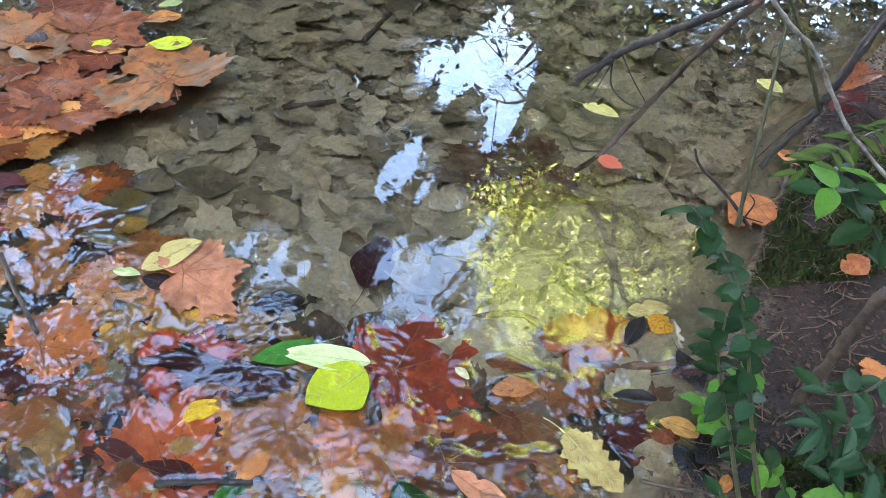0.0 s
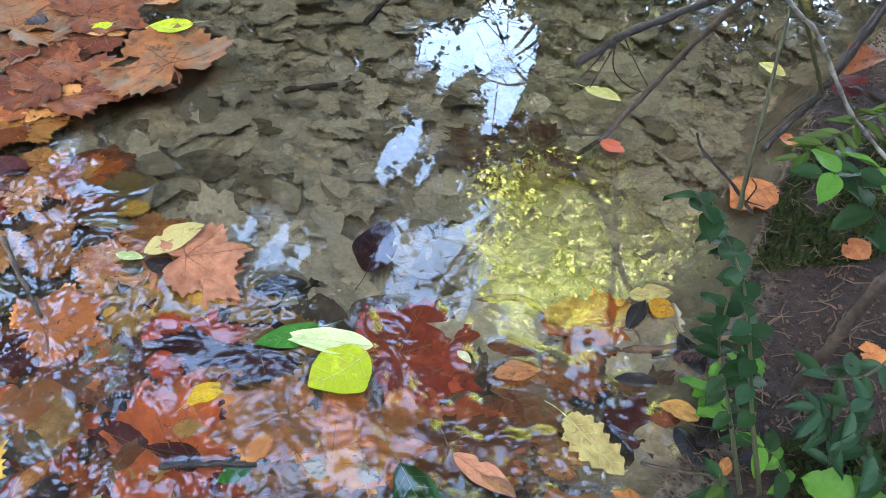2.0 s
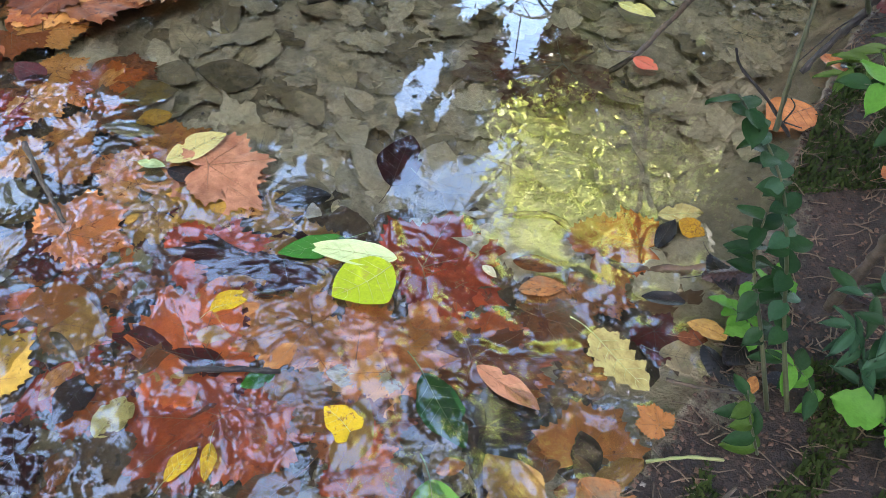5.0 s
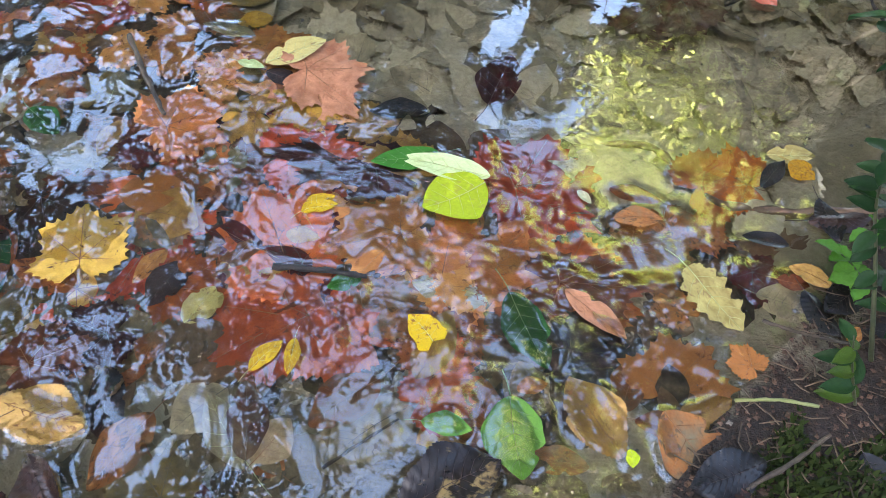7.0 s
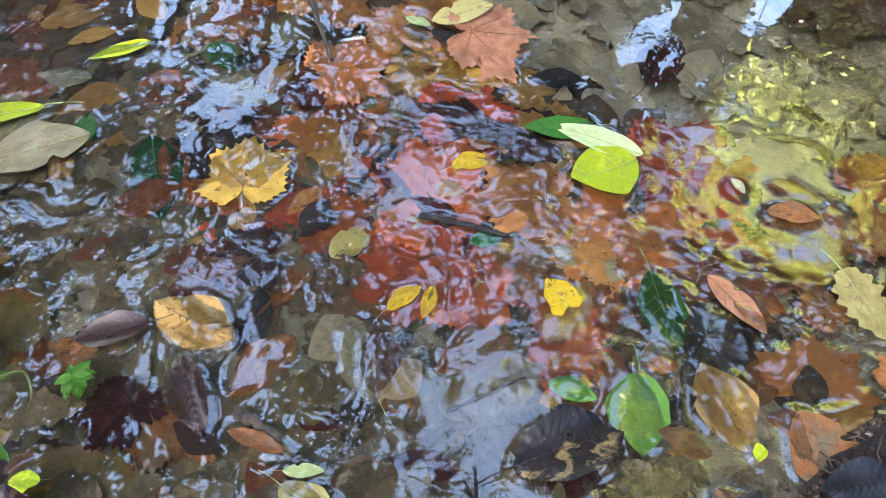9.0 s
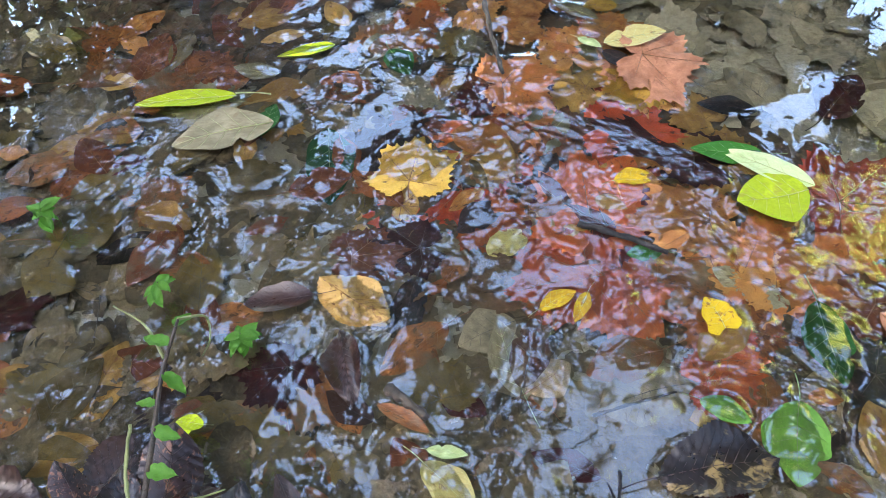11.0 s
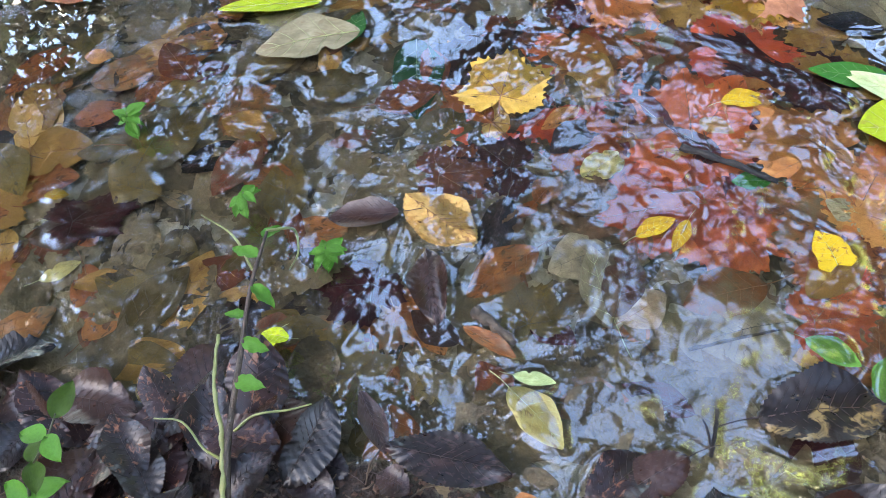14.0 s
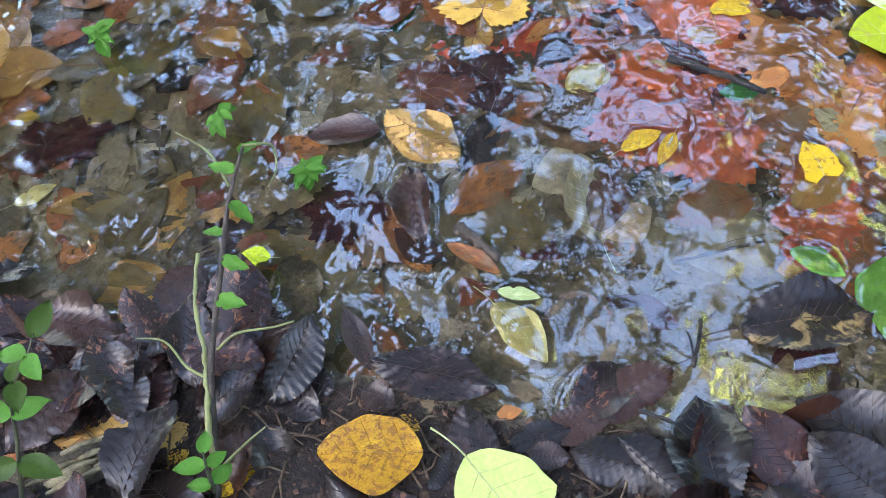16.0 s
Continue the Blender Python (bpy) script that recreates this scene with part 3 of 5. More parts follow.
leaf("sycamore", "pinktan", -0.393, 1.186, 0.001, 162, 0.091, 0.60)
leaf("sycamore", "rust", -0.565, 1.207, 0.013, -151, 0.096, 1.00)
leaf("sycamore", "rust", -0.559, 1.124, 0.009, 51, 0.118, 1.15)
leaf("sycamore", "amber", -0.556, 1.123, 0.005, -105, 0.080, 1.00)
leaf("sycamore", "rust", -0.534, 1.110, 0.006, 3, 0.083, 0.80)
leaf("sycamore", "orange", -0.606, 1.085, 0.007, -136, 0.049, 1.00)
leaf("oval", "amber", -0.484, 1.311, 0.009, -179, 0.091, 0.55)
leaf("oval", "lime", -0.515, 1.332, 0.015, -141, 0.043, 0.60)
leaf("ribbed", "brown", -0.682, 1.295, 0.008, 16, 0.094, 0.50)
leaf("oval", "maroon", -0.542, 0.929, 0.001, 152, 0.060, 0.70)
leaf("oval", "olive", -0.429, 0.902, -0.004, 18, 0.091, 0.62)
leaf("oval", "mustard", -0.341, 0.878, -0.003, -151, 0.052, 0.70)
leaf("oval", "silt", -0.397, 0.983, -0.014, -6, 0.072, 0.75)
leaf("sycamore", "rustorange", -0.464, 0.919, -0.007, 38, 0.082, 1.00)
leaf("oval", "bone", -0.353, 0.829, 0.002, 171, 0.083, 0.35)
leaf("sycamore", "pinktan", -0.262, 0.766, 0.007, 15, 0.094, 0.95)
leaf("sycamore", "pinktan", -0.258, 0.757, 0.001, -35, 0.103, 0.75)
leaf("sycamore", "amber", -0.333, 0.804, -0.003, 45, 0.076, 0.90)
leaf("oval", "straw", -0.321, 0.769, 0.011, 39, 0.093, 0.48)
leaf("oval", "pale", -0.360, 0.766, 0.009, -6, 0.039, 0.45)
leaf("oval", "brown", -0.318, 0.759, 0.006, -13, 0.053, 0.60)
leaf("sycamore", "mustard", -0.243, 0.725, 0.002, -129, 0.077, 0.90)
leaf("sycamore", "amber", -0.243, 0.720, -0.004, -21, 0.071, 0.90)
leaf("sycamore", "amber", -0.468, 0.756, -0.007, 65, 0.065, 1.00)
leaf("sycamore", "amber", -0.537, 0.775, -0.007, -6, 0.052, 1.10)
leaf("sycamore", "orange", -0.421, 0.640, -0.001, 37, 0.085, 1.00)
leaf("sycamore", "orange", -0.393, 0.642, -0.002, -103, 0.064, 0.90)
leaf("oval", "mustard", -0.350, 0.659, 0.003, 53, 0.022, 0.60)
leaf("sycamore", "red", -0.252, 0.624, -0.005, 19, 0.102, 0.80)
leaf("sycamore", "maroon", -0.138, 0.619, -0.005, 179, 0.153, 0.42)
leaf("sycamore", "maroon", -0.432, 0.600, -0.002, -137, 0.046, 0.90)
leaf("oval", "green", -0.061, 0.659, 0.003, -158, 0.091, 0.42)
leaf("oval", "pale", 0.009, 0.628, 0.009, 174, 0.120, 0.36)
leaf("oval", "lime", 0.003, 0.615, 0.012, -142, 0.090, 0.90, stalk=False)
leaf("sycamore", "red", 0.043, 0.626, -0.005, 22, 0.121, 1.00)
leaf("sycamore", "red", 0.058, 0.617, -0.007, 129, 0.077, 0.90)
leaf("sycamore", "red", 0.088, 0.597, -0.007, -131, 0.065, 0.90)
leaf("oval", "cream", 0.122, 0.626, 0.008, -44, 0.025, 0.50)
leaf("toothed", "straw", 0.258, 0.531, 0.009, -51, 0.099, 0.62)
leaf("oval", "golden", 0.403, 0.729, 0.008, -37, 0.040, 0.95)
leaf("oval", "straw", 0.374, 0.738, 0.005, 12, 0.072, 0.45)
leaf("sycamore", "rustorange", 0.348, 0.689, -0.005, 154, 0.072, 1.00)
leaf("sycamore", "orange", 0.285, 0.671, -0.005, 34, 0.087, 0.90)
leaf("sycamore", "amber", -0.089, 0.524, 0.001, -157, 0.102, 0.75)
leaf("sycamore", "redorange", -0.215, 0.461, -0.005, 120, 0.126, 0.80)
leaf("sycamore", "maroon", -0.197, 0.466, -0.007, 169, 0.132, 0.80)
leaf("oval", "yellow", -0.208, 0.538, 0.004, 22, 0.038, 0.45)
leaf("sycamore", "amber", -0.073, 0.477, -0.005, 45, 0.079, 0.90)
leaf("sycamore", "orange", -0.029, 0.509, -0.004, 15, 0.071, 0.90)
leaf("sycamore", "orange", 0.039, 0.527, -0.003, -42, 0.076, 1.00)
leaf("sycamore", "redorange", 0.116, 0.507, -0.004, 28, 0.074, 0.90)
leaf("sycamore", "rust", 0.174, 0.533, -0.005, -33, 0.061, 0.90)
leaf("sycamore", "brownorange", 0.194, 0.559, -0.004, -17, 0.096, 0.80)
leaf("sycamore", "brownorange", 0.238, 0.603, -0.003, -70, 0.067, 0.80)
leaf("oval", "brownorange", 0.169, 0.593, 0.005, 6, 0.061, 0.50)
leaf("curled", "darkbrown", 0.386, 0.586, 0.010, 176, 0.058, 0.40)
leaf("oval", "tan", 0.435, 0.538, 0.007, 160, 0.054, 0.55)
leaf("oval", "rust", 0.369, 0.537, 0.004, -3, 0.040, 0.60)
leaf("ribbed", "darkbrown", 0.434, 0.670, 0.008, -72, 0.067, 0.55)
leaf("ribbed", "darkbrown", 0.399, 0.525, 0.006, -59, 0.068, 0.50)
leaf("ribbed", "darkbrown", 0.474, 0.548, 0.007, -137, 0.073, 0.55)
leaf("oval", "silt", 0.345, 0.516, -0.003, -11, 0.068, 0.70)
leaf("oval", "coral", 0.384, 1.090, 0.005, -40, 0.047, 0.75)
leaf("oval", "paleyellow", 0.375, 1.242, 0.005, -30, 0.072, 0.50)
leaf("oval", "paleyellow", 0.750, 1.368, 0.004, -48, 0.059, 0.60)
leaf("sycamore", "rustsilt", 0.264, 1.076, -0.016, -166, 0.197, 0.70)
leaf("oval", "rustsilt", 0.208, 0.984, -0.018, -34, 0.065, 0.70)
leaf("oval", "orange", 0.669, 0.996, 0.008, -147, 0.107, 0.75)
leaf("oval", "maroon", -0.007, 0.772, -0.010, 77, 0.109, 0.60)
leaf("oval", "brown", -0.089, 0.740, -0.004, -165, 0.079, 0.50)
leaf("oval", "silt", -0.168, 0.762, -0.010, -14, 0.085, 0.60)
leaf("oval", "olive", -0.203, 0.562, -0.009, 6, 0.136, 0.55)
leaf("sycamore", "mustard", -0.447, 0.420, 0.003, 108, 0.082, 0.92)
leaf("oval", "amber", -0.441, 0.522, -0.004, 20, 0.081, 0.80)
leaf("oval", "tan", -0.414, 0.505, -0.005, -8, 0.082, 0.90)
leaf("sycamore", "redorange", -0.190, 0.392, -0.005, -138, 0.105, 0.90)
leaf("sycamore", "redorange", -0.174, 0.395, -0.005, 122, 0.091, 0.80)
leaf("sycamore", "redorange", -0.176, 0.387, -0.005, 16, 0.070, 0.90)
leaf("sycamore", "redorange", -0.143, 0.386, -0.005, -74, 0.083, 0.80)
leaf("oval", "yellow", -0.219, 0.315, 0.005, 56, 0.048, 0.45)
leaf("oval", "yellow", -0.180, 0.362, 0.004, -87, 0.044, 0.40)
leaf("heart", "yellow", -0.029, 0.383, 0.005, 138, 0.044, 0.95)
leaf("oval", "green", 0.050, 0.464, 0.002, -61, 0.104, 0.50)
leaf("oval", "green", -0.124, 0.454, 0.001, -151, 0.042, 0.60)
leaf("oval", "lightgreen", 0.062, 0.333, 0.004, -76, 0.090, 0.74)
leaf("oval", "lightgreen", -0.028, 0.290, 0.002, -2, 0.054, 0.50)
leaf("ribbed", "mottled", -0.037, 0.188, 0.011, 36, 0.118, 0.62)
leaf("oval", "pinktan", 0.114, 0.477, 0.005, -34, 0.090, 0.36)
leaf("sycamore", "rust", 0.108, 0.489, -0.002, 4, 0.114, 0.55)
leaf("sycamore", "amber", 0.234, 0.371, -0.003, 51, 0.085, 0.90)
leaf("sycamore", "amber", 0.326, 0.410, 0.008, 134, 0.034, 0.90)
leaf("sycamore", "orange", -0.032, 0.466, -0.004, 42, 0.092, 1.00)
leaf("sycamore", "amber", 0.032, 0.501, -0.003, 4, 0.075, 0.90)
leaf("sycamore", "orange", -0.085, 0.481, -0.005, 52, 0.061, 0.90)
leaf("oval", "lime", 0.192, 0.293, 0.006, -83, 0.020, 0.70)
leaf("sycamore", "redorange", -0.103, 0.378, -0.007, 149, 0.078, 0.80)
leaf("sycamore", "rust", -0.010, 0.401, -0.007, 3, 0.058, 0.80)
leaf("sycamore", "redorange", -0.015, 0.351, -0.005, 27, 0.047, 0.90)
leaf("oval", "amber", 0.069, 0.343, 0.000, 20, 0.035, 0.60)
leaf("sycamore", "maroon", -0.385, 0.336, -0.004, -154, 0.076, 0.80)
leaf("ribbed", "tan", -0.366, 0.227, -0.003, 167, 0.096, 0.60)
leaf("oval", "straw", -0.276, 0.407, -0.004, -128, 0.049, 0.70)
leaf("sycamore", "brownorange", -0.117, 0.420, -0.005, 7, 0.078, 0.80)
leaf("oval", "olive", -0.458, 0.375, -0.008, -152, 0.048, 0.70)
leaf("oval", "brown", -0.331, 0.444, -0.006, -110, 0.071, 0.60)
leaf("sycamore", "brown", 0.126, 0.403, -0.004, -4, 0.090, 0.70)
leaf("oval", "brownorange", 0.147, 0.357, -0.005, -120, 0.034, 0.80)
leaf("oval", "silt", -0.241, 0.299, -0.012, -126, 0.072, 0.80)
leaf("oval", "silt", -0.134, 0.265, -0.012, -32, 0.064, 0.80)
leaf("oval", "silt", -0.258, 0.221, -0.012, -133, 0.056, 0.80)
leaf("oval", "lime", -0.746, 0.450, 0.009, -146, 0.143, 0.25)
leaf("oval", "bone", -0.667, 0.430, 0.006, -135, 0.139, 0.52)
leaf("oval", "green", -0.671, 0.400, 0.004, 106, 0.066, 0.50)
leaf("oval", "darkgreen", -0.598, 0.459, -0.003, -56, 0.134, 0.50)
leaf("oval", "lime", -0.682, 0.607, 0.004, -138, 0.087, 0.30)
leaf("oval", "green", -0.601, 0.632, 0.003, -32, 0.062, 0.70)
leaf("sycamore", "rust", -0.842, 0.455, -0.007, 34, 0.098, 0.90)
leaf("oval", "tan", -0.666, 0.517, -0.003, -145, 0.087, 0.60)
leaf("oval", "olive", -0.810, 0.134, -0.006, -147, 0.069, 0.55)
leaf("oval", "olive", -0.793, 0.117, -0.008, 80, 0.118, 0.75)
leaf("sycamore", "brown", -0.878, 0.165, -0.007, -120, 0.037, 1.00)
leaf("oval", "tan", -0.933, 0.060, -0.006, 108, 0.097, 0.60)
leaf("oval", "straw", -0.767, -0.056, -0.002, 61, 0.049, 0.45)
leaf("oval", "tan", -0.678, 0.000, -0.005, -144, 0.070, 0.40)
leaf("oval", "olive", -0.670, -0.059, -0.008, 67, 0.092, 0.70)
leaf("oval", "amber", -0.983, 0.222, -0.002, 28, 0.041, 0.70)
leaf("sycamore", "maroon", -0.794, 0.021, -0.004, 47, 0.080, 0.60)
leaf("ribbed", "brown", -0.824, -0.023, -0.006, 48, 0.098, 0.60)
leaf("oval", "yellow", -0.851, 0.029, 0.000, 32, 0.031, 0.50)
leaf("curled", "brown", -0.457, 0.214, 0.010, -146, 0.079, 0.50)
leaf("ribbed", "tan", -0.467, 0.241, 0.004, -7, 0.103, 0.55)
leaf("ribbed", "brown", -0.367, 0.298, -0.003, -73, 0.084, 0.50)
leaf("ribbed", "brown", -0.407, 0.191, 0.008, -50, 0.096, 0.42, roll=12)
leaf("curled", "brownorange", -0.321, 0.132, 0.007, -2, 0.062, 0.30)
leaf("sycamore", "maroon", -0.438, 0.131, -0.007, -102, 0.064, 0.90)
leaf("oval", "brownorange", -0.356, 0.117, -0.004, -29, 0.036, 0.70)
leaf("oval", "lime", -0.485, 0.032, 0.007, -103, 0.035, 0.55)
leaf("oval", "golden", -0.475, -0.024, 0.005, 52, 0.037, 0.40)
leaf("sycamore", "rust", -0.452, 0.288, -0.005, 36, 0.073, 0.80)
leaf("oval", "pale", -0.252, 0.112, 0.007, 19, 0.042, 0.35)
leaf("oval", "straw", -0.250, 0.100, 0.003, -20, 0.078, 0.50)
leaf("oval", "straw", -0.307, 0.363, -0.003, 69, 0.055, 0.70)
leaf("oval", "brownorange", -0.335, 0.306, -0.002, 80, 0.046, 0.70)
leaf("oval", "paletan", -0.190, 0.221, -0.005, 64, 0.058, 0.80)
leaf("ribbed", "silt", -0.041, 0.308, -0.006, -136, 0.103, 0.70)
leaf("oval", "olive", -0.400, 0.030, -0.004, 52, 0.054, 0.40)
leaf("oval", "yellow", -0.214, 0.532, 0.004, 42, 0.047, 0.50)
leaf("sycamore", "redorange", -0.027, 0.316, -0.005, 36, 0.067, 0.80)
leaf("curled", "brown", -0.371, 0.021, 0.008, -34, 0.068, 0.35)
leaf("ribbed", "plum", -0.514, -0.113, 0.021, -54, 0.082, 0.75)
leaf("ribbed", "brown", -0.633, -0.141, 0.020, 18, 0.091, 0.60)
leaf("ribbed", "brown", -0.538, -0.120, 0.018, -130, 0.050, 0.50)
leaf("ribbed", "slate", -0.506, -0.122, 0.020, -132, 0.087, 0.60)
leaf("ribbed", "plum", -0.513, -0.164, 0.019, -123, 0.071, 0.70)
leaf("ribbed", "slate", -0.630, -0.167, 0.021, -83, 0.061, 0.70)
leaf("ribbed", "rust", -0.503, -0.101, 0.012, 46, 0.102, 0.55)
leaf("ribbed", "brown", -0.515, -0.072, 0.015, -50, 0.035, 0.60)
leaf("oval", "golden", -0.226, -0.060, 0.034, -150, 0.092, 0.74, dome=1.0)
leaf("oval", "palelime", -0.192, -0.045, 0.040, -16, 0.112, 0.78, stalk=True)
leaf("ribbed", "brown", -0.315, -0.013, 0.023, 17, 0.120, 0.42)
leaf("ribbed", "brown", -0.220, -0.004, 0.021, -49, 0.082, 0.55)
leaf("ribbed", "darkbrown", -0.036, 0.028, 0.025, -165, 0.086, 0.55)
leaf("ribbed", "darkbrown", -0.207, -0.083, 0.019, 91, 0.038, 0.50)
leaf("ribbed", "slate", -0.002, 0.081, 0.019, -128, 0.079, 0.60)
leaf("ribbed", "slate", -0.019, 0.049, 0.020, -29, 0.037, 0.60)
leaf("ribbed", "brown", 0.094, 0.162, 0.029, -140, 0.118, 0.35)
leaf("ribbed", "brown", 0.021, 0.057, 0.023, 51, 0.078, 0.70)
leaf("ribbed", "darkbrown", 0.075, 0.124, 0.029, -106, 0.060, 0.70)
leaf("ribbed", "slate", 0.112, 0.132, 0.021, -119, 0.053, 0.70)
leaf("ribbed", "brown", -0.076, 0.121, 0.015, -119, 0.091, 0.50)
leaf("oval", "olive", -0.432, -0.105, 0.012, 60, 0.044, 0.40)
leaf("ribbed", "slate", -0.384, -0.077, 0.019, -2, 0.060, 0.60)
leaf("ribbed", "slate", -0.331, -0.051, 0.016, -173, 0.055, 0.60)
leaf("ribbed", "slate", -0.358, -0.151, 0.021, 6, 0.024, 0.70)
leaf("oval", "golden", -0.386, -0.177, 0.013, 39, 0.051, 0.70)
leaf("ribbed", "brown", -0.454, -0.190, 0.019, 14, 0.052, 0.70)
leaf("oval", "goldspot", -0.419, -0.186, 0.014, 70, 0.024, 0.70)
leaf("ribbed", "tan", -0.454, -0.186, 0.025, -129, 0.057, 0.45)
leaf("ribbed", "tan", -0.424, -0.150, 0.023, -145, 0.126, 0.50)
leaf("ribbed", "slate", -0.466, -0.221, 0.022, -136, 0.061, 0.50)
leaf("ribbed", "orange", -0.541, -0.282, 0.022, 102, 0.037, 0.70)
leaf("oval", "goldspot", -0.268, -0.045, 0.009, 7, 0.026, 0.60)
leaf("ribbed", "brown", -0.309, -0.038, 0.015, 4, 0.036, 0.80)
leaf("oval", "amber", -0.191, 0.005, 0.010, 43, 0.023, 0.60)
leaf("ribbed", "brown", -0.151, 0.006, 0.015, 43, 0.066, 0.50)
leaf("ribbed", "darkbrown", -0.167, -0.015, 0.018, 46, 0.056, 0.50)
leaf("ribbed", "brown", -0.117, 0.002, 0.021, -157, 0.039, 0.60)
leaf("ribbed", "rust", 0.839, 1.234, 0.090, 31, 0.132, 0.50)
leaf("ribbed", "brown", 0.830, 1.181, 0.090, -58, 0.073, 0.50)
leaf("ribbed", "maroon", 0.801, 1.175, 0.080, 35, 0.107, 0.50)
leaf("ribbed", "darkbrown", 0.743, 0.985, 0.080, 29, 0.070, 0.70)
leaf("oval", "orange", 0.709, 1.120, 0.020, -49, 0.058, 0.60)
leaf("sycamore", "orange", 0.663, 0.613, 0.060, -19, 0.036, 0.70)
leaf("oval", "amber", 0.454, 0.479, 0.015, -123, 0.032, 0.50)
leaf("oval", "orange", 0.682, 0.780, 0.070, 30, 0.064, 0.60)
leaf("sycamore", "amber", -0.547, 0.890, -0.005, -32, 0.062, 1.00)
leaf("sycamore", "amber", -0.463, 0.836, -0.005, -151, 0.054, 0.90)
leaf("sycamore", "orange", -0.373, 0.775, -0.005, -153, 0.053, 0.90)
leaf("sycamore", "amber", -0.354, 0.734, -0.005, 123, 0.074, 0.90)
leaf("sycamore", "orange", -0.335, 0.811, -0.005, 160, 0.057, 0.80)
leaf("sycamore", "amber", -0.535, 0.955, -0.007, 49, 0.058, 0.90)
leaf("sycamore", "rust", -0.438, 0.977, -0.007, -21, 0.063, 0.80)
leaf("sycamore", "brownorange", -0.363, 0.567, -0.007, -123, 0.049, 0.90)
leaf("sycamore", "brownorange", -0.383, 0.503, -0.007, -11, 0.064, 0.90)
leaf("sycamore", "rust", -0.305, 0.553, -0.007, 158, 0.059, 0.80)
leaf("sycamore", "brown", -0.296, 0.522, -0.005, -6, 0.055, 0.70)
leaf("sycamore", "amber", 0.008, 0.466, -0.005, 148, 0.067, 0.80)
leaf("sycamore", "orange", 0.150, 0.478, -0.005, -12, 0.063, 0.80)
leaf("sycamore", "rust", 0.048, 0.460, -0.005, 154, 0.046, 0.80)
leaf("sycamore", "brownorange", 0.254, 0.475, -0.005, 144, 0.049, 0.80)
leaf("sycamore", "rust", 0.276, 0.597, -0.005, -16, 0.053, 0.80)
leaf("oval", "rust", 0.164, 0.644, -0.001, -5, 0.069, 0.40)
leaf("ribbed", "darkbrown", 0.363, 0.678, 0.006, 57, 0.062, 0.40)
leaf("ribbed", "brown", 0.417, 0.632, 0.008, 15, 0.088, 0.40)
leaf("sycamore", "maroon", 0.344, 0.549, -0.005, -53, 0.059, 0.80)
leaf("sycamore", "rust", -0.561, 1.152, 0.008, 145, 0.129, 1.10)
leaf("sycamore", "amber", -0.583, 1.045, -0.001, 61, 0.083, 1.00)
leaf("sycamore", "rust", -0.520, 1.294, 0.005, -164, 0.092, 0.60)
leaf("sycamore", "orange", -0.628, 1.034, -0.002, -25, 0.070, 1.00)
leaf("sycamore", "brownorange", -0.635, 1.260, 0.006, 152, 0.113, 1.00)
# leaves end

# sunken leaf litter under the rippling shallows
fill = random.Random(5)
LITTER = (("brown", 3), ("olive", 4), ("rustsilt", 3), ("brownorange", 6), ("maroon", 2), ("tan", 3), ("rust", 5), ("amber", 2), ("bone", 1))
LITTER_COLOURS = [c for c, n in LITTER for _ in range(n)]
SILTY_COLOURS = ("olive", "olive", "olive", "tan", "rust", "tan", "rustsilt", "maroon", "brown", "brownorange", "rust", "olive")
WARM_COLOURS = ("amber", "orange", "rustorange", "redorange", "brownorange", "rust", "tan", "red")
sunken = 0
while sunken < 295:
    x, y = fill.uniform(-1.05, 0.5), fill.uniform(-0.2, 1.2)
    d = float(shore_distance(np.array([x]), np.array([y]))[0])
    if d > -0.015 or (y > 0.70 and x > -0.28) or y > 0.80 - (x + 0.28) * 0.75:
        continue
    sunken += 1
    warm = x > -0.42 and 0.36 < y < 0.8 or (x > -0.75 and y > 0.7)
    colour = fill.choice(WARM_COLOURS if warm and fill.random() < 0.8 else SILTY_COLOURS if x < -0.38 and y < 0.45 and fill.random() < 0.8 else LITTER_COLOURS)
    if x < -0.36 and y < 0.35:
        colour = {"amber": "olive"}.get(colour, colour)
    kind = fill.choice(("oval", "oval", "ribbed", "sycamore", "sycamore" if warm else "oval"))
    size = fill.uniform(0.055, 0.12) if kind != "sycamore" else fill.uniform(0.05, 0.085)
    leaf(kind, colour, x, y, fill.uniform(-0.010, -0.005) if warm else fill.uniform(-0.012, -0.003), fill.uniform(0, 360), size, fill.uniform(0.42, 0.65) if kind != "sycamore" else 1.0, where="sunk in the shallow water", group="sunken leaf litter", name="sunken_leaf")

# wet dark litter on the near bank
for _ in range(760):
    x, y = fill.uniform(-1.0, 0.32), fill.uniform(-0.40, 0.3)
    d = float(shore_distance(np.array([x]), np.array([y]))[0])
    if d < (0.012 if x > -0.12 else -0.015) or d > 0.26 or (x > 0.15 and d > 0.06) or math.hypot(x + 0.16, y + 0.06) < 0.09 or math.hypot(x + 0.27, y + 0.08) < 0.095 or math.hypot(x + 0.485, y + 0.235) < 0.055:
        continue
    colour = fill.choice(("slate", "plum", "plum", "plum", "brown", "darkbrown", "darkbrown", "plum", "brown", "brown"))
    leaf("ribbed", colour, x, y, height_at(x, y) + fill.uniform(0.008, 0.024), fill.uniform(0, 360), fill.uniform(0.065, 0.105), fill.uniform(0.48, 0.66), pitch=fill.uniform(-18, 18), roll=fill.uniform(-24, 24),
         where="in the wet litter of the bank", group="bank leaf litter", name="litter_leaf")
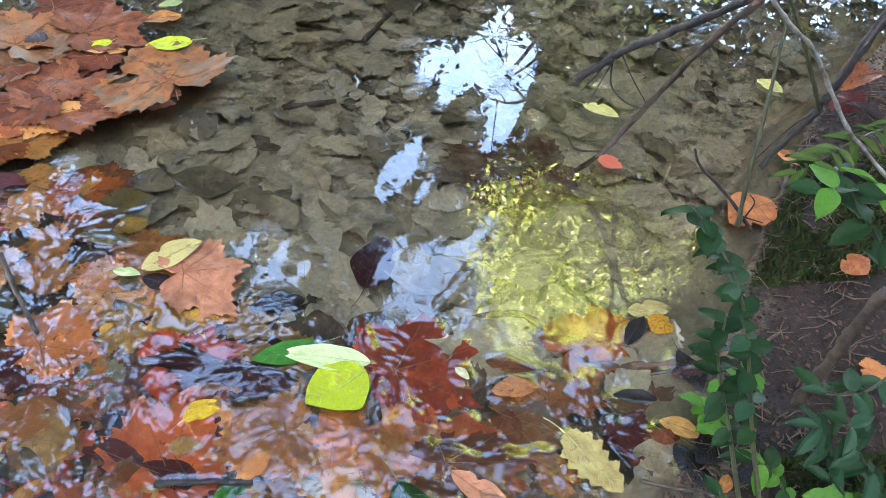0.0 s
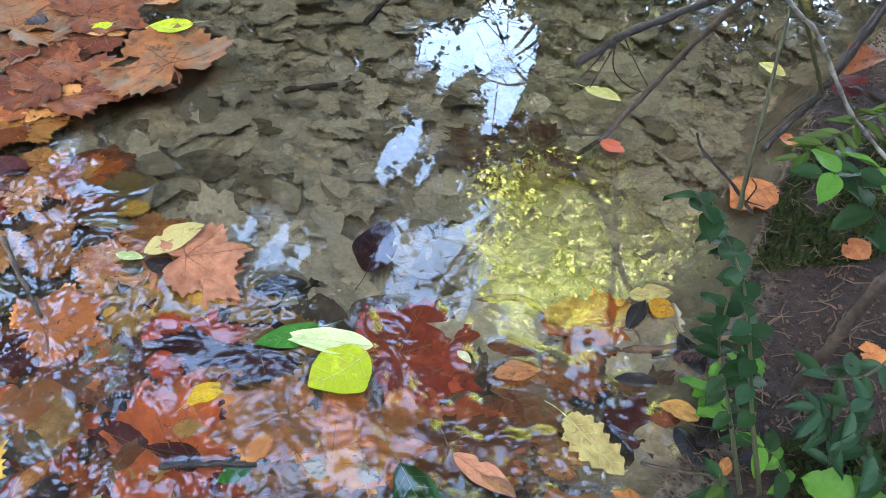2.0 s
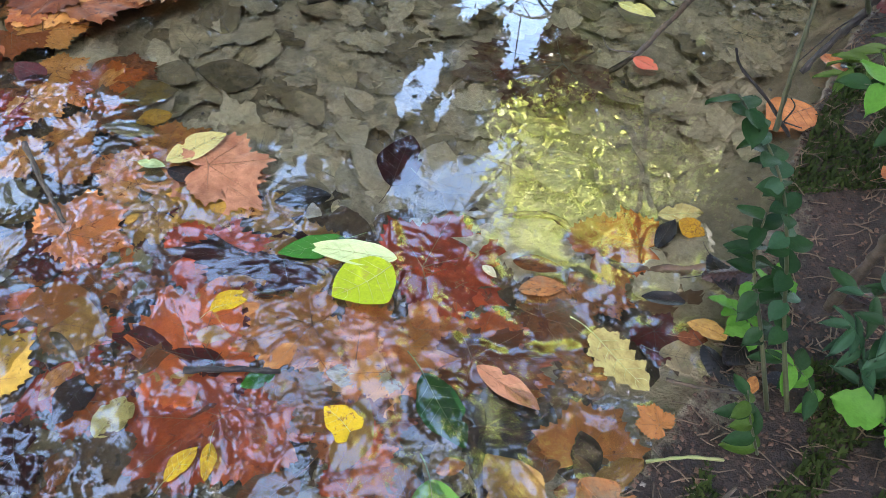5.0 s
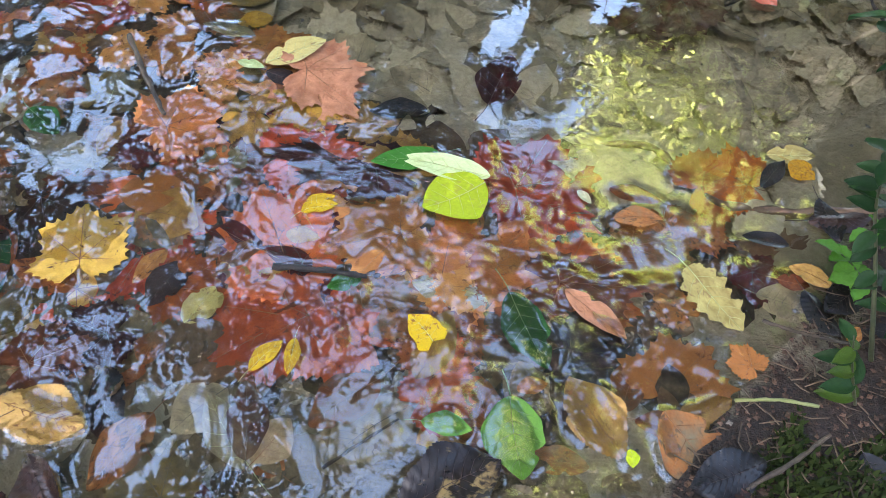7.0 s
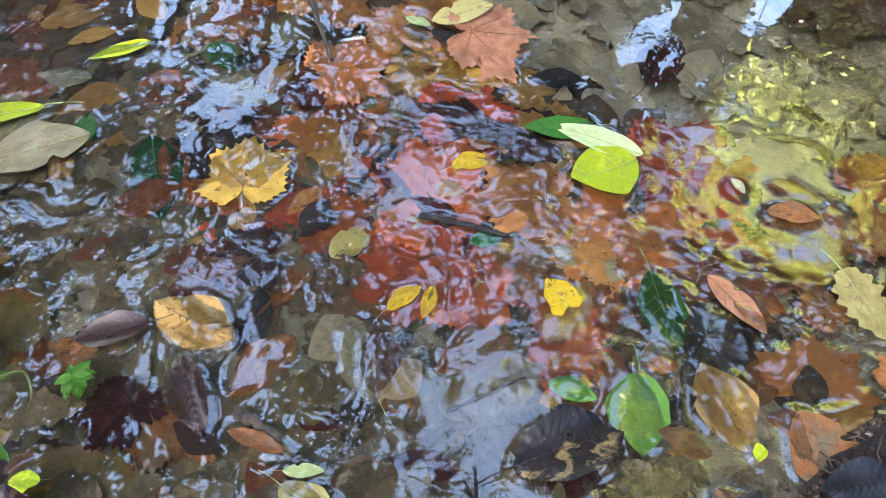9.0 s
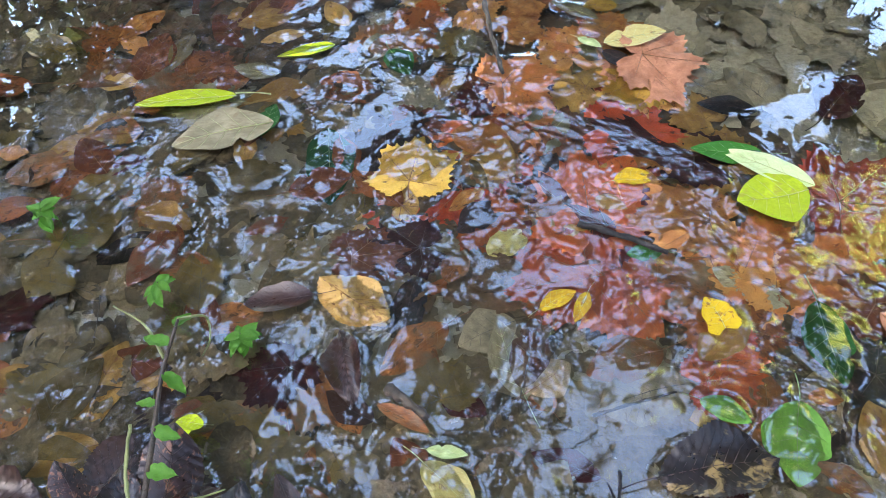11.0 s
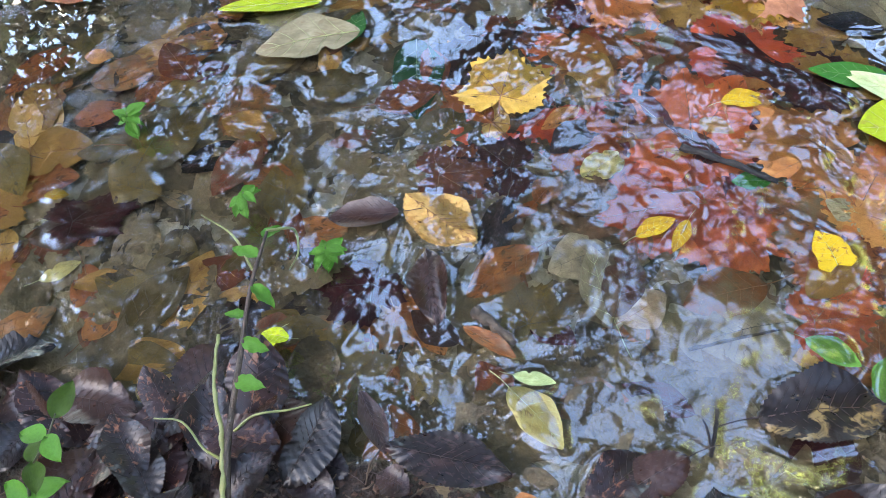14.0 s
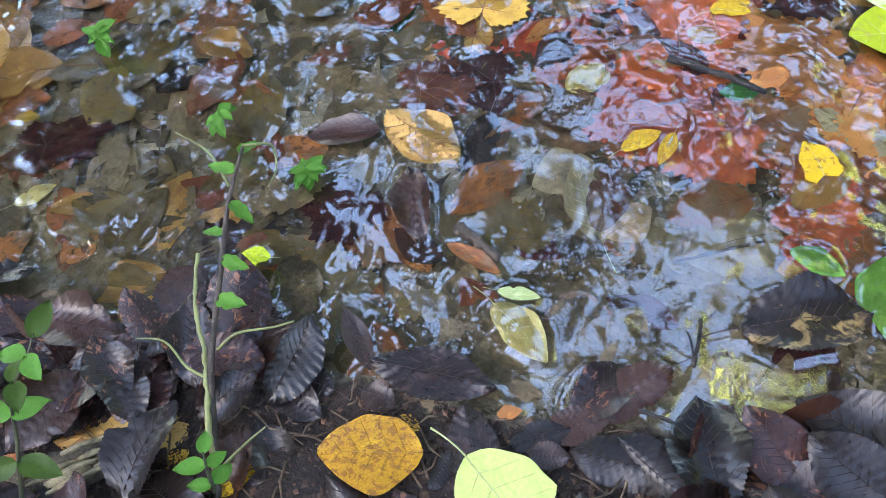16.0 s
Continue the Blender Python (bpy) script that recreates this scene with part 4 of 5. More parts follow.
for _ in range(60):
    x, y = fill.uniform(0.3, 1.0), fill.uniform(0.0, 1.3)
    d = float(shore_distance(np.array([x]), np.array([y]))[0])
    if d < 0.02 or d > 0.4:
        continue
    leaf(fill.choice(("ribbed", "oval")), fill.choice(("brown", "darkbrown", "plum", "rust", "brownorange")), x, y, height_at(x, y) + 0.006, fill.uniform(0, 360), fill.uniform(0.03, 0.07), fill.uniform(0.4, 0.6), pitch=fill.uniform(-14, 14), roll=fill.uniform(-16, 16),
         where="dry on the soil bank", group="bank leaf litter", name="litter_leaf")

# silted leaves on the bed of the pool
for _ in range(330):
    x, y = fill.uniform(-0.8, 1.3), fill.uniform(0.72, 1.9)
    d = float(shore_distance(np.array([x]), np.array([y]))[0])
    if d > -0.12 or (x < -0.3 and y < 1.0) or (x < -0.4 and y < 1.35):
        continue
    kind = fill.choice(("oval", "oval", "ribbed", "oval", "oval", "sycamore"))
    size = fill.uniform(0.05, 0.11) if kind != "sycamore" else fill.uniform(0.05, 0.08)
    g = height_at(x, y)
    leaf(kind, fill.choice(("silt", "silt", "silt", "silt", "darksilt", "darksilt", "silt")), x, y, g + fill.uniform(0.004, 0.018), fill.gauss(200, 60), size, fill.uniform(0.5, 0.75) if kind != "sycamore" else 1.0,
         pitch=fill.uniform(-9, 9), roll=fill.uniform(-12, 12), where="lying on the bed of the pool", group="silted leaves on the pool bed", stalk=False, name="silted_leaf")

def bed_litter(name, count, seed, region, test, mat, label, lift, tilt=12):
    """The countless half-buried leaves of the stream bed, joined."""
    rng = random.Random(seed)
    shapes = [simple_blade(0, "oval", True)[0], simple_blade(1, "toothed", True)[0], sycamore_blade(2, False, True)[0], sycamore_blade(5, False, True)[0], simple_blade(4, "ribbed", True)[0], sycamore_blade(8, False, True)[0]]
    verts, faces = [], []
    while count:
        x, y = rng.uniform(region[0], region[1]), rng.uniform(region[2], region[3])
        if float(shore_distance(np.array([x]), np.array([y]))[0]) > (-0.07 if y > 0.6 else -0.025) or not test(x, y):
            continue
        count -= 1
        v, f = shapes[rng.choice((0, 0, 0, 1, 1, 2, 3, 4, 4, 5))]
        s = rng.uniform(0.035, 0.105)
        m = pose(x, y, height_at(x, y) + rng.uniform(0.0005, lift), rng.uniform(-tilt, tilt), rng.uniform(-tilt, tilt * 0.4), rng.uniform(0, 360)) @ Matrix.Diagonal((s, s * rng.uniform(0.5, 0.8), s * 0.7, 1))
        o = len(verts)
        verts += [m @ Vector(p) for p in v]
        faces += [tuple(i + o for i in q) for q in f]
    return tagged(new(name, mesh_of(name, verts, faces, mat)), label, "leaf litter", kind="stuff")


def bed_leaf_material(name, low, high, silt, amount):
    m, nt, p = material(name)
    g = nt.nodes.new("ShaderNodeNewGeometry")
    col = mix(nt, ramp(nt, g.outputs["Random Per Island"], [(0.0, 0.0), (1.0, 1.0)]), low, high)
    col = mix(nt, ramp(nt, world_tex(nt, 30.0, 4.0, 0.65), [(0.42, 0.0), (0.62, amount)]), col, silt)
    col = mix(nt, 0.6, col, ramp(nt, world_tex(nt, 150.0, 3.0, 0.7), [(0.3, 0.5), (0.7, 1.0)]), "MULTIPLY")
    nt.links.new(col, p.inputs["Base Color"])
    p.inputs["Roughness"].default_value = 0.8
    nt.links.new(bump(nt, world_tex(nt, 200.0, 3.0), 0.002), p.inputs["Normal"])
    return m


def in_shallows(x, y):
    return y < 0.76 - max(0.0, x + 0.28) * 0.25 or x < -0.3 and y < 0.80 - (x + 0.28) * 0.75


BED_LEAF = bed_leaf_material("silted_bed_leaf", (0.20, 0.16, 0.10), (0.52, 0.43, 0.27), (0.46, 0.38, 0.24), 0.85)
TAN_BED_LEAF = bed_leaf_material("tan_bed_leaf", (0.035, 0.024, 0.011), (0.25, 0.175, 0.085), (0.21, 0.155, 0.08), 0.5)
# decayed brown; the near-black low end paints the shade in gaps between leaves
DARK_BED_LEAF = bed_leaf_material("decayed_bed_leaf", (0.012, 0.008, 0.005), (0.16, 0.085, 0.04), (0.16, 0.115, 0.06), 0.45)
bed_litter("bed_litter", 1200, 21, (-1.3, 1.8, 0.6, 2.3), lambda x, y: not in_shallows(x, y), BED_LEAF, "half-buried silted leaves covering the pool bed", 0.014)
bed_litter("bed_litter", 620, 23, (-1.3, 0.3, -0.3, 0.55), lambda x, y: x < -0.40 - 0.1 * math.sin(y * 17) or y < 0.33 + 0.05 * math.sin(x * 23), TAN_BED_LEAF, "tan silted leaves matted under the shallows", 0.004, 3)
bed_litter("decayed_litter", 750, 22, (-1.4, 0.5, -0.3, 1.4), lambda x, y: in_shallows(x, y) and (x > -0.44 and y > 0.30 or y > 0.5), DARK_BED_LEAF, "decayed leaves matted under the shallows, darkened like the shade between leaves", 0.004, 3)

# ---------------------------------------------------------------- twigs and roots
def twig(points, r0, r1, mat, label, name="twig", sides=8, twiglets=(), category="twig"):
    """A tapered branch through points, with thin side shoots given as point lists."""
    rng = random.Random(len(points) * 31 + int(r0 * 1e5))
    thing = new(name)
    thing.location = points[0]
    o = Vector(points[0])
    pts = [p - o for p in spline(points, 7)]
    n = len(pts)
    pts = [p + Vector((rng.uniform(-1, 1), rng.uniform(-1, 1), rng.uniform(-1, 1))) * r0 * 0.22 for p in pts]
    radii = [(r0 + (r1 - r0) * i / (n - 1)) * (1 + 0.16 * math.sin(i * 1.7)) for i in range(n)]
    part("main_stem", mesh_of("main_stem", *tube(pts, radii, sides, 0.10, rng), mat), thing)
    for tw in twiglets:
        q = [p - o for p in spline(tw, 5)]
        part("side_twig", mesh_of("side_twig", *tube(q, [0.0016 - 0.0009 * i / len(q) for i in range(len(q))], 5), mat), thing)
    return tagged(thing, label, category)


# twigs begin
twig([(0.519, 1.022, 0.360), (0.462, 1.126, 0.240), (0.400, 1.179, 0.160), (0.375, 1.176, 0.140), (0.328, 1.161, 0.110)], 0.0065, 0.007, BARK, "dark rough broken branch hanging over the pool", name="broken_branch", twiglets=[[(0.393, 1.180, 0.150), (0.369, 1.152, 0.110), (0.353, 1.135, 0.080)], [(0.386, 1.171, 0.150), (0.395, 1.170, 0.100), (0.425, 1.165, 0.070), (0.473, 1.186, 0.040)], [(0.399, 1.174, 0.160), (0.437, 1.192, 0.100), (0.470, 1.175, 0.060)], [(0.380, 1.177, 0.140), (0.353, 1.165, 0.100), (0.342, 1.167, 0.080)]])
twig([(0.464, 0.900, 0.420), (0.459, 1.033, 0.240), (0.430, 1.109, 0.070), (0.386, 1.098, 0.000), (0.303, 1.045, -0.030)], 0.005, 0.0045, TAN_BARK, "thin straight brown stick reaching down into the pool", name="stick", twiglets=[[(0.396, 1.110, 0.000), (0.336, 1.072, 0.030), (0.318, 1.076, 0.050)]])
twig([(0.581, 0.916, 0.020), (0.579, 0.948, 0.100), (0.584, 0.987, 0.180), (0.592, 1.048, 0.280), (0.598, 1.073, 0.340)], 0.004, 0.0025, GREEN_STEM, "upright slender greenish stem at the waterline", name="bare_stem", twiglets=[[(0.602, 1.065, 0.280), (0.619, 1.051, 0.290), (0.640, 1.049, 0.300)], [(0.599, 1.057, 0.270), (0.580, 1.039, 0.270), (0.580, 1.040, 0.250)]])
twig([(0.673, 1.086, 0.005), (0.716, 1.110, 0.060), (0.742, 1.114, 0.120), (0.770, 1.132, 0.200), (0.813, 1.169, 0.280)], 0.005, 0.009, BARK, "dark crooked dead branch leaning from the bank", name="dead_branch", twiglets=[[(0.735, 1.111, 0.110), (0.698, 1.094, 0.090), (0.657, 1.071, 0.050), (0.642, 1.059, 0.040)], [(0.743, 1.116, 0.130), (0.797, 1.179, 0.160), (0.837, 1.227, 0.200)]])
twig([(0.436, 0.823, 0.460), (0.480, 0.837, 0.420), (0.530, 0.852, 0.380), (0.600, 0.879, 0.300), (0.673, 0.910, 0.220), (0.789, 0.937, 0.120)], 0.0024, 0.0034, LICHEN_BARK, "pale lichen-spotted twig arching over the bank", name="lichen_twig")
twig([(0.481, 0.952, 0.140), (0.499, 0.949, 0.110), (0.558, 0.937, 0.060), (0.608, 0.917, 0.010)], 0.0018, 0.003, BARK, "thin dark forked twig by the water", name="thin_twig", twiglets=[[(0.592, 0.926, 0.030), (0.597, 0.927, 0.060), (0.582, 0.924, 0.080)], [(0.592, 0.926, 0.030), (0.619, 0.915, 0.030)]])
twig([(0.563, 1.031, 0.360), (0.624, 1.052, 0.280), (0.678, 1.057, 0.200), (0.717, 1.069, 0.140)], 0.003, 0.004, GREEN_STEM, "green bare stem standing on the bank", name="bare_stem")
twig([(0.497, 0.499, 0.340), (0.506, 0.511, 0.250), (0.515, 0.522, 0.190), (0.518, 0.528, 0.100)], 0.006, 0.007, TAN_BARK, "brown sapling stem leaning over the bank", name="sapling_stem")
twig([(0.098, 0.718, -0.030), (0.171, 0.738, -0.018), (0.228, 0.736, -0.014), (0.268, 0.691, -0.012), (0.307, 0.653, -0.010), (0.393, 0.650, -0.006), (0.518, 0.671, 0.000)], 0.004, 0.008, ROOT, "brown crooked root lying under the water", name="root", category="root")
twig([(-0.049, 1.469, -0.030), (-0.000, 1.578, -0.030)], 0.006, 0.006, TAN_BARK, "short silted stick on the pool bed", name="stick")
twig([(-0.185, 1.220, -0.030), (-0.088, 1.241, -0.025)], 0.006, 0.005, TAN_BARK, "short silted stick on the pool bed", name="stick")
twig([(-0.523, 0.788, 0.006), (-0.475, 0.718, 0.006), (-0.427, 0.653, 0.006)], 0.004, 0.003, TAN_BARK, "thin grey twig among floating leaves", name="twig")
twig([(0.339, 0.465, 0.020), (0.381, 0.453, 0.025), (0.444, 0.441, 0.035)], 0.0022, 0.002, TAN_BARK, "dry pine-brown straw twig on the bank", name="straw_twig")
twig([(0.300, 0.360, 0.020), (0.344, 0.363, 0.030), (0.383, 0.360, 0.035)], 0.002, 0.002, PALE_STEM, "pale dry grass stalk on the bank", name="straw_twig")
twig([(0.297, 0.258, 0.030), (0.342, 0.288, 0.045), (0.383, 0.323, 0.050)], 0.003, 0.002, TAN_BARK, "thin brown stick on the mossy bank", name="straw_twig")
twig([(-0.073, 0.169, 0.030), (-0.065, 0.152, 0.015), (-0.059, 0.136, 0.000)], 0.0018, 0.0018, BARK, "tiny black forked twig standing in the water", name="thin_twig", twiglets=[[(-0.060, 0.142, 0.000), (-0.073, 0.151, 0.020), (-0.080, 0.155, 0.025)]])
twig([(-0.085, 0.069, 0.020), (-0.051, 0.074, 0.022), (-0.027, 0.078, 0.020)], 0.002, 0.0016, BARK, "thin dark twig on wet leaves", name="thin_twig")
twig([(-0.317, 0.149, 0.014), (-0.297, 0.146, 0.014), (-0.266, 0.142, 0.010)], 0.007, 0.004, TAN_BARK, "short peeled brown stick in the shallows", name="stick")
twig([(-0.228, 0.447, 0.006), (-0.176, 0.452, 0.006), (-0.118, 0.454, 0.004)], 0.004, 0.003, BARK, "wet dark twig lying on red leaves", name="twig")
twig([(-0.119, 0.226, -0.003), (-0.082, 0.262, -0.003), (-0.052, 0.290, -0.003)], 0.002, 0.0014, TAN_BARK, "thin twig under the water", name="thin_twig")


def rotten_wood(start, end, radius, label):
    """A short crumbling piece of log with loose splinters."""
    rng = random.Random(61)
    thing = new("rotten_log")
    a, b = Vector(start), Vector(end)
    thing.location = a
    span = b - a
    side = span.cross(Vector((0, 0, 1))).normalized()
    verts, faces = [], []
    n, sides = 22, 18
    for i in range(n + 1):
        q = i / n
        r = radius * (0.82 + 0.18 * math.sin(q * 7)) * min(1.0, 0.55 + (1 - q) * 3, 0.6 + q * 4)
        for k in range(sides):
            w = 2 * math.pi * k / sides
            ridge = 1 + 0.16 * math.sin(5 * w + 1.3 * math.sin(q * 9)) + rng.uniform(-0.09, 0.09)
            verts.append(span * q + side * (math.cos(w) * r * ridge * 1.25) + Vector((0, 0, math.sin(w) * r * ridge * 0.7)))
    for i in range(n):
        for k in range(sides):
            c, d = i * sides + k, i * sides + (k + 1) % sides
            faces.append((c, d, d + sides, c + sides))
    faces += [tuple(range(sides))[::-1], tuple(range(n * sides, (n + 1) * sides))]
    part("body", mesh_of("body", verts, faces, ROTTEN), thing)
    for _ in range(14):
        q, off = rng.uniform(0.05, 0.8), rng.uniform(-0.9, 0.9) * radius
        p = span * q + side * off + Vector((0, 0, radius * 0.62))
        pts = [p, p + span * 0.12 + Vector((0, 0, 0.002)), p + span * rng.uniform(0.2, 0.34)]
        part("splinter", mesh_of("splinter", *tube(pts, (0.002, 0.003, 0.001), 5, 0.2, rng), SPLINTER), thing)
    return tagged(thing, label, "log")


ROTTEN = plain_material("rotten_wood", (0.03, 0.022, 0.015), (0.20, 0.15, 0.09), 45, 0.85, 0.004)
SPLINTER = plain_material("pale_wood_splinter", (0.16, 0.12, 0.06), (0.36, 0.29, 0.16), 90, 0.8, 0.001)
rotten_wood((-0.525, -0.285, 0.030), (-0.447, -0.180, 0.030), 0.020, "crumbling pale brown piece of rotten log in the leaf litter")
# twigs end

# ---------------------------------------------------------------- plants of the bank
def small_leaf(seed, mat, shape="oval"):
    rng = random.Random(seed)
    verts, faces = [], []
    ns, nv = 14, 4
    for i in range(ns + 1):
        s = i / ns
        w = 0.5 * math.sin(math.pi * min(1, s ** 0.8 * 0.98 + 0.01)) ** 0.8
        if shape == "lobed":
            w *= 0.8 + 0.25 * abs(math.sin(s * 9))
        for j in range(nv + 1):
            v = -1 + 2 * j / nv
            verts.append((s, v * w, -0.28 * s * s + 0.10 * abs(v) + 0.02 * math.sin(9 * s + 3 * v + seed)))
    for i in range(ns):
        for j in range(nv):
            a = i * (nv + 1) + j
            faces.append((a, a + nv + 1, a + nv + 2, a + 1))
    return mesh_of("leaf", verts, faces, mat)


SMALL = {}


def plant(name, points, r0, mats, size, count, label, ratio=0.55, stem=None, start=0.25, shape="oval", droop=20, pairs=True, category="plant", seed=1):
    """A stem through points with leaves in pairs along it."""
    rng = random.Random(seed)
    thing = new(name)
    o = Vector(points[0])
    thing.location = o
    pts = [p - o for p in spline(points, 6)]
    n = len(pts)
    part("stem", mesh_of("stem", *tube(pts, [r0 * (1 - 0.7 * i / n) for i in range(n)], 6), stem or GREEN_STEM), thing)
    for k in range(count):
        f = start + (1 - start) * k / max(1, count - 1)
        i = min(n - 2, int(f * (n - 1)))
        p, d = pts[i], (pts[i + 1] - pts[i]).normalized()
        for side in ((-1, 1) if pairs and k < count - 1 else (0,) if k == count - 1 else (rng.choice((-1, 1)),)):
            ahead = math.degrees(math.atan2(d.y, d.x))
            a = ahead + side * rng.uniform(35, 110) + rng.uniform(-25, 25) if side else ahead
            s = size * rng.uniform(0.75, 1.15)
            key = (mats[k % len(mats)].name, shape, rng.randrange(3))
            if key not in SMALL:
                SMALL[key] = small_leaf(key[2], mats[k % len(mats)], shape)
            lf = part("leaf", SMALL[key], thing)
            lf.matrix_local = Matrix.Translation(p) @ pose(0, 0, 0, rng.uniform(-25, 25), rng.uniform(-25, droop), a) @ Matrix.Diagonal((s, s * ratio, s, 1))
    return tagged(thing, label, category)


# plants begin
plant("creeping_seedling", [(-0.357, -0.189, 0.020), (-0.390, -0.138, 0.050), (-0.416, -0.093, 0.080), (-0.445, -0.027, 0.110), (-0.462, 0.021, 0.140), (-0.473, 0.066, 0.160)], 0.0042, [BRIGHT, BRIGHT], 0.026, 6, "slender brown-stemmed seedling with small green leaves", start=0.55, seed=3, ratio=0.55, stem=TAN_BARK, shape="lobed", pairs=False)
twig([(-0.368, -0.163, 0.050), (-0.390, -0.140, 0.060), (-0.408, -0.114, 0.070), (-0.428, -0.088, 0.080), (-0.456, -0.061, 0.090), (-0.480, -0.022, 0.100)], 0.003, 0.0015, PALE_STEM, "pale green forked stem among the leaves", name="bare_stem", twiglets=[[(-0.414, -0.106, 0.070), (-0.437, -0.107, 0.070), (-0.470, -0.099, 0.070), (-0.495, -0.110, 0.070)], [(-0.428, -0.080, 0.060), (-0.417, -0.060, 0.070), (-0.393, -0.040, 0.070), (-0.379, -0.025, 0.070)], [(-0.473, 0.066, 0.160), (-0.470, 0.086, 0.140), (-0.466, 0.088, 0.130), (-0.458, 0.076, 0.120), (-0.466, 0.065, 0.100)], [(-0.472, 0.035, 0.140), (-0.518, 0.057, 0.130), (-0.568, 0.063, 0.120)], [(-0.365, -0.167, 0.050), (-0.359, -0.136, 0.050), (-0.348, -0.113, 0.060)]])
plant("seedling", [(-0.828, 0.151, -0.005), (-0.818, 0.153, 0.020), (-0.817, 0.159, 0.035)], 0.0015, [BRIGHT], 0.024, 7, "small bright green seedling standing in the water", start=0.5, seed=5, ratio=0.55)
plant("seedling", [(-0.495, 0.125, -0.002), (-0.491, 0.128, 0.015), (-0.490, 0.128, 0.030)], 0.0015, [BRIGHT], 0.022, 7, "small green seedling growing through the shallows", start=0.4, seed=6, ratio=0.6)
plant("seedling", [(-0.621, 0.130, 0.005), (-0.611, 0.132, 0.030), (-0.601, 0.132, 0.050)], 0.0015, [BRIGHT], 0.022, 5, "small green seedling beside a thin stem", start=0.4, seed=7, ratio=0.6)
plant("bank_shoot", [(0.456, 0.411, 0.060), (0.432, 0.466, 0.140), (0.400, 0.498, 0.240), (0.376, 0.521, 0.300), (0.348, 0.543, 0.340), (0.310, 0.558, 0.380)], 0.003, [FRESH, BLUISH, FRESH, DEEP], 0.029, 17, "tall leafy green shoot leaning over the water", start=0.22, seed=8, ratio=0.75)
plant("bank_shoot", [(0.433, 0.410, 0.060), (0.406, 0.465, 0.140), (0.385, 0.511, 0.200), (0.377, 0.525, 0.260)], 0.003, [DEEP, FRESH], 0.034, 10, "dark green leafy shoot beside the water", start=0.3, seed=28, ratio=0.55)
plant("clover_sprig", [(0.468, 0.540, 0.020), (0.444, 0.547, 0.040), (0.425, 0.556, 0.050)], 0.0015, [BRIGHT], 0.030, 5, "bright green small-leaved sprig at the water edge", start=0.15, seed=9, ratio=0.8, shape="lobed")
plant("broadleaf_shoot", [(0.724, 0.714, 0.100), (0.644, 0.698, 0.200), (0.590, 0.693, 0.260), (0.552, 0.696, 0.300)], 0.003, [FRESH, DEEP], 0.05, 5, "leafy shoot with broad fresh green leaves", start=0.2, seed=10, ratio=0.55)
plant("broadleaf_shoot", [(0.731, 0.786, 0.160), (0.633, 0.747, 0.260), (0.541, 0.685, 0.300), (0.500, 0.676, 0.310)], 0.0025, [FRESH, BRIGHT], 0.052, 5, "arching green shoot with pointed leaves on the bank", start=0.2, seed=12, ratio=0.5)
plant("fern", [(0.836, 1.032, 0.160), (0.701, 0.925, 0.200), (0.621, 0.867, 0.200), (0.596, 0.866, 0.170)], 0.002, [LIMEY], 0.045, 12, "lime green fern frond arching over the bank", start=0.1, seed=13, ratio=0.3, category="fern")
plant("fern", [(0.547, 0.438, 0.060), (0.521, 0.440, 0.120), (0.497, 0.450, 0.160), (0.480, 0.451, 0.180)], 0.002, [BLUISH], 0.036, 8, "blue-green fern frond at the foot of the bank", start=0.15, seed=14, ratio=0.35, category="fern")
plant("fern", [(0.649, 0.568, 0.140), (0.559, 0.497, 0.180), (0.518, 0.488, 0.180), (0.504, 0.501, 0.170)], 0.002, [FRESH, BLUISH], 0.04, 7, "dark green fern frond on the bank", start=0.1, seed=15, ratio=0.4, category="fern")
plant("bank_shoot", [(0.499, 0.420, 0.050), (0.475, 0.446, 0.080), (0.443, 0.455, 0.100)], 0.002, [BRIGHT, FRESH], 0.035, 6, "low green shoot on the soil bank", start=0.1, seed=16, ratio=0.5)
plant("bank_shoot", [(0.583, 0.412, 0.100), (0.531, 0.432, 0.160), (0.506, 0.447, 0.200)], 0.002, [DEEP, BLUISH], 0.04, 7, "low dark green shoot on the soil bank", start=0.1, seed=17, ratio=0.45)
plant("bank_shoot", [(0.425, 0.371, 0.030), (0.406, 0.393, 0.070), (0.396, 0.412, 0.100)], 0.002, [LIMEY, FRESH], 0.035, 6, "low yellow-green shoot at the waterline", start=0.1, seed=18, ratio=0.5)
plant("ivy_shoot", [(0.597, 0.375, 0.050), (0.560, 0.387, 0.080), (0.544, 0.395, 0.090)], 0.002, [BRIGHT], 0.05, 3, "ivy-like shoot with lobed pale green leaves", start=0.2, seed=19, ratio=0.9, shape="lobed")
plant("bank_shoot", [(-0.485, -0.272, 0.060), (-0.503, -0.229, 0.100), (-0.514, -0.201, 0.130), (-0.509, -0.174, 0.150), (-0.513, -0.153, 0.160)], 0.002, [LIMEY, BRIGHT], 0.034, 5, "lime-green leafy shoot at the litter edge", start=0.2, seed=20, ratio=0.6)
plant("seedling", [(-0.352, -0.178, 0.060), (-0.361, -0.166, 0.080), (-0.368, -0.157, 0.090)], 0.002, [BRIGHT], 0.024, 3, "bright green seedling leaves on the litter", start=0.2, seed=21, ratio=0.6)
leaf("oval", "lime", -0.458, 0.025, 0.030, 200, 0.03, 0.6)
plant("bank_shoot", [(0.511, 0.610, 0.050), (0.475, 0.592, 0.060), (0.448, 0.576, 0.070)], 0.002, [BRIGHT], 0.03, 3, "small bright green leaves over the bank edge", start=0.2, seed=22, ratio=0.8, shape="lobed")
# plants end

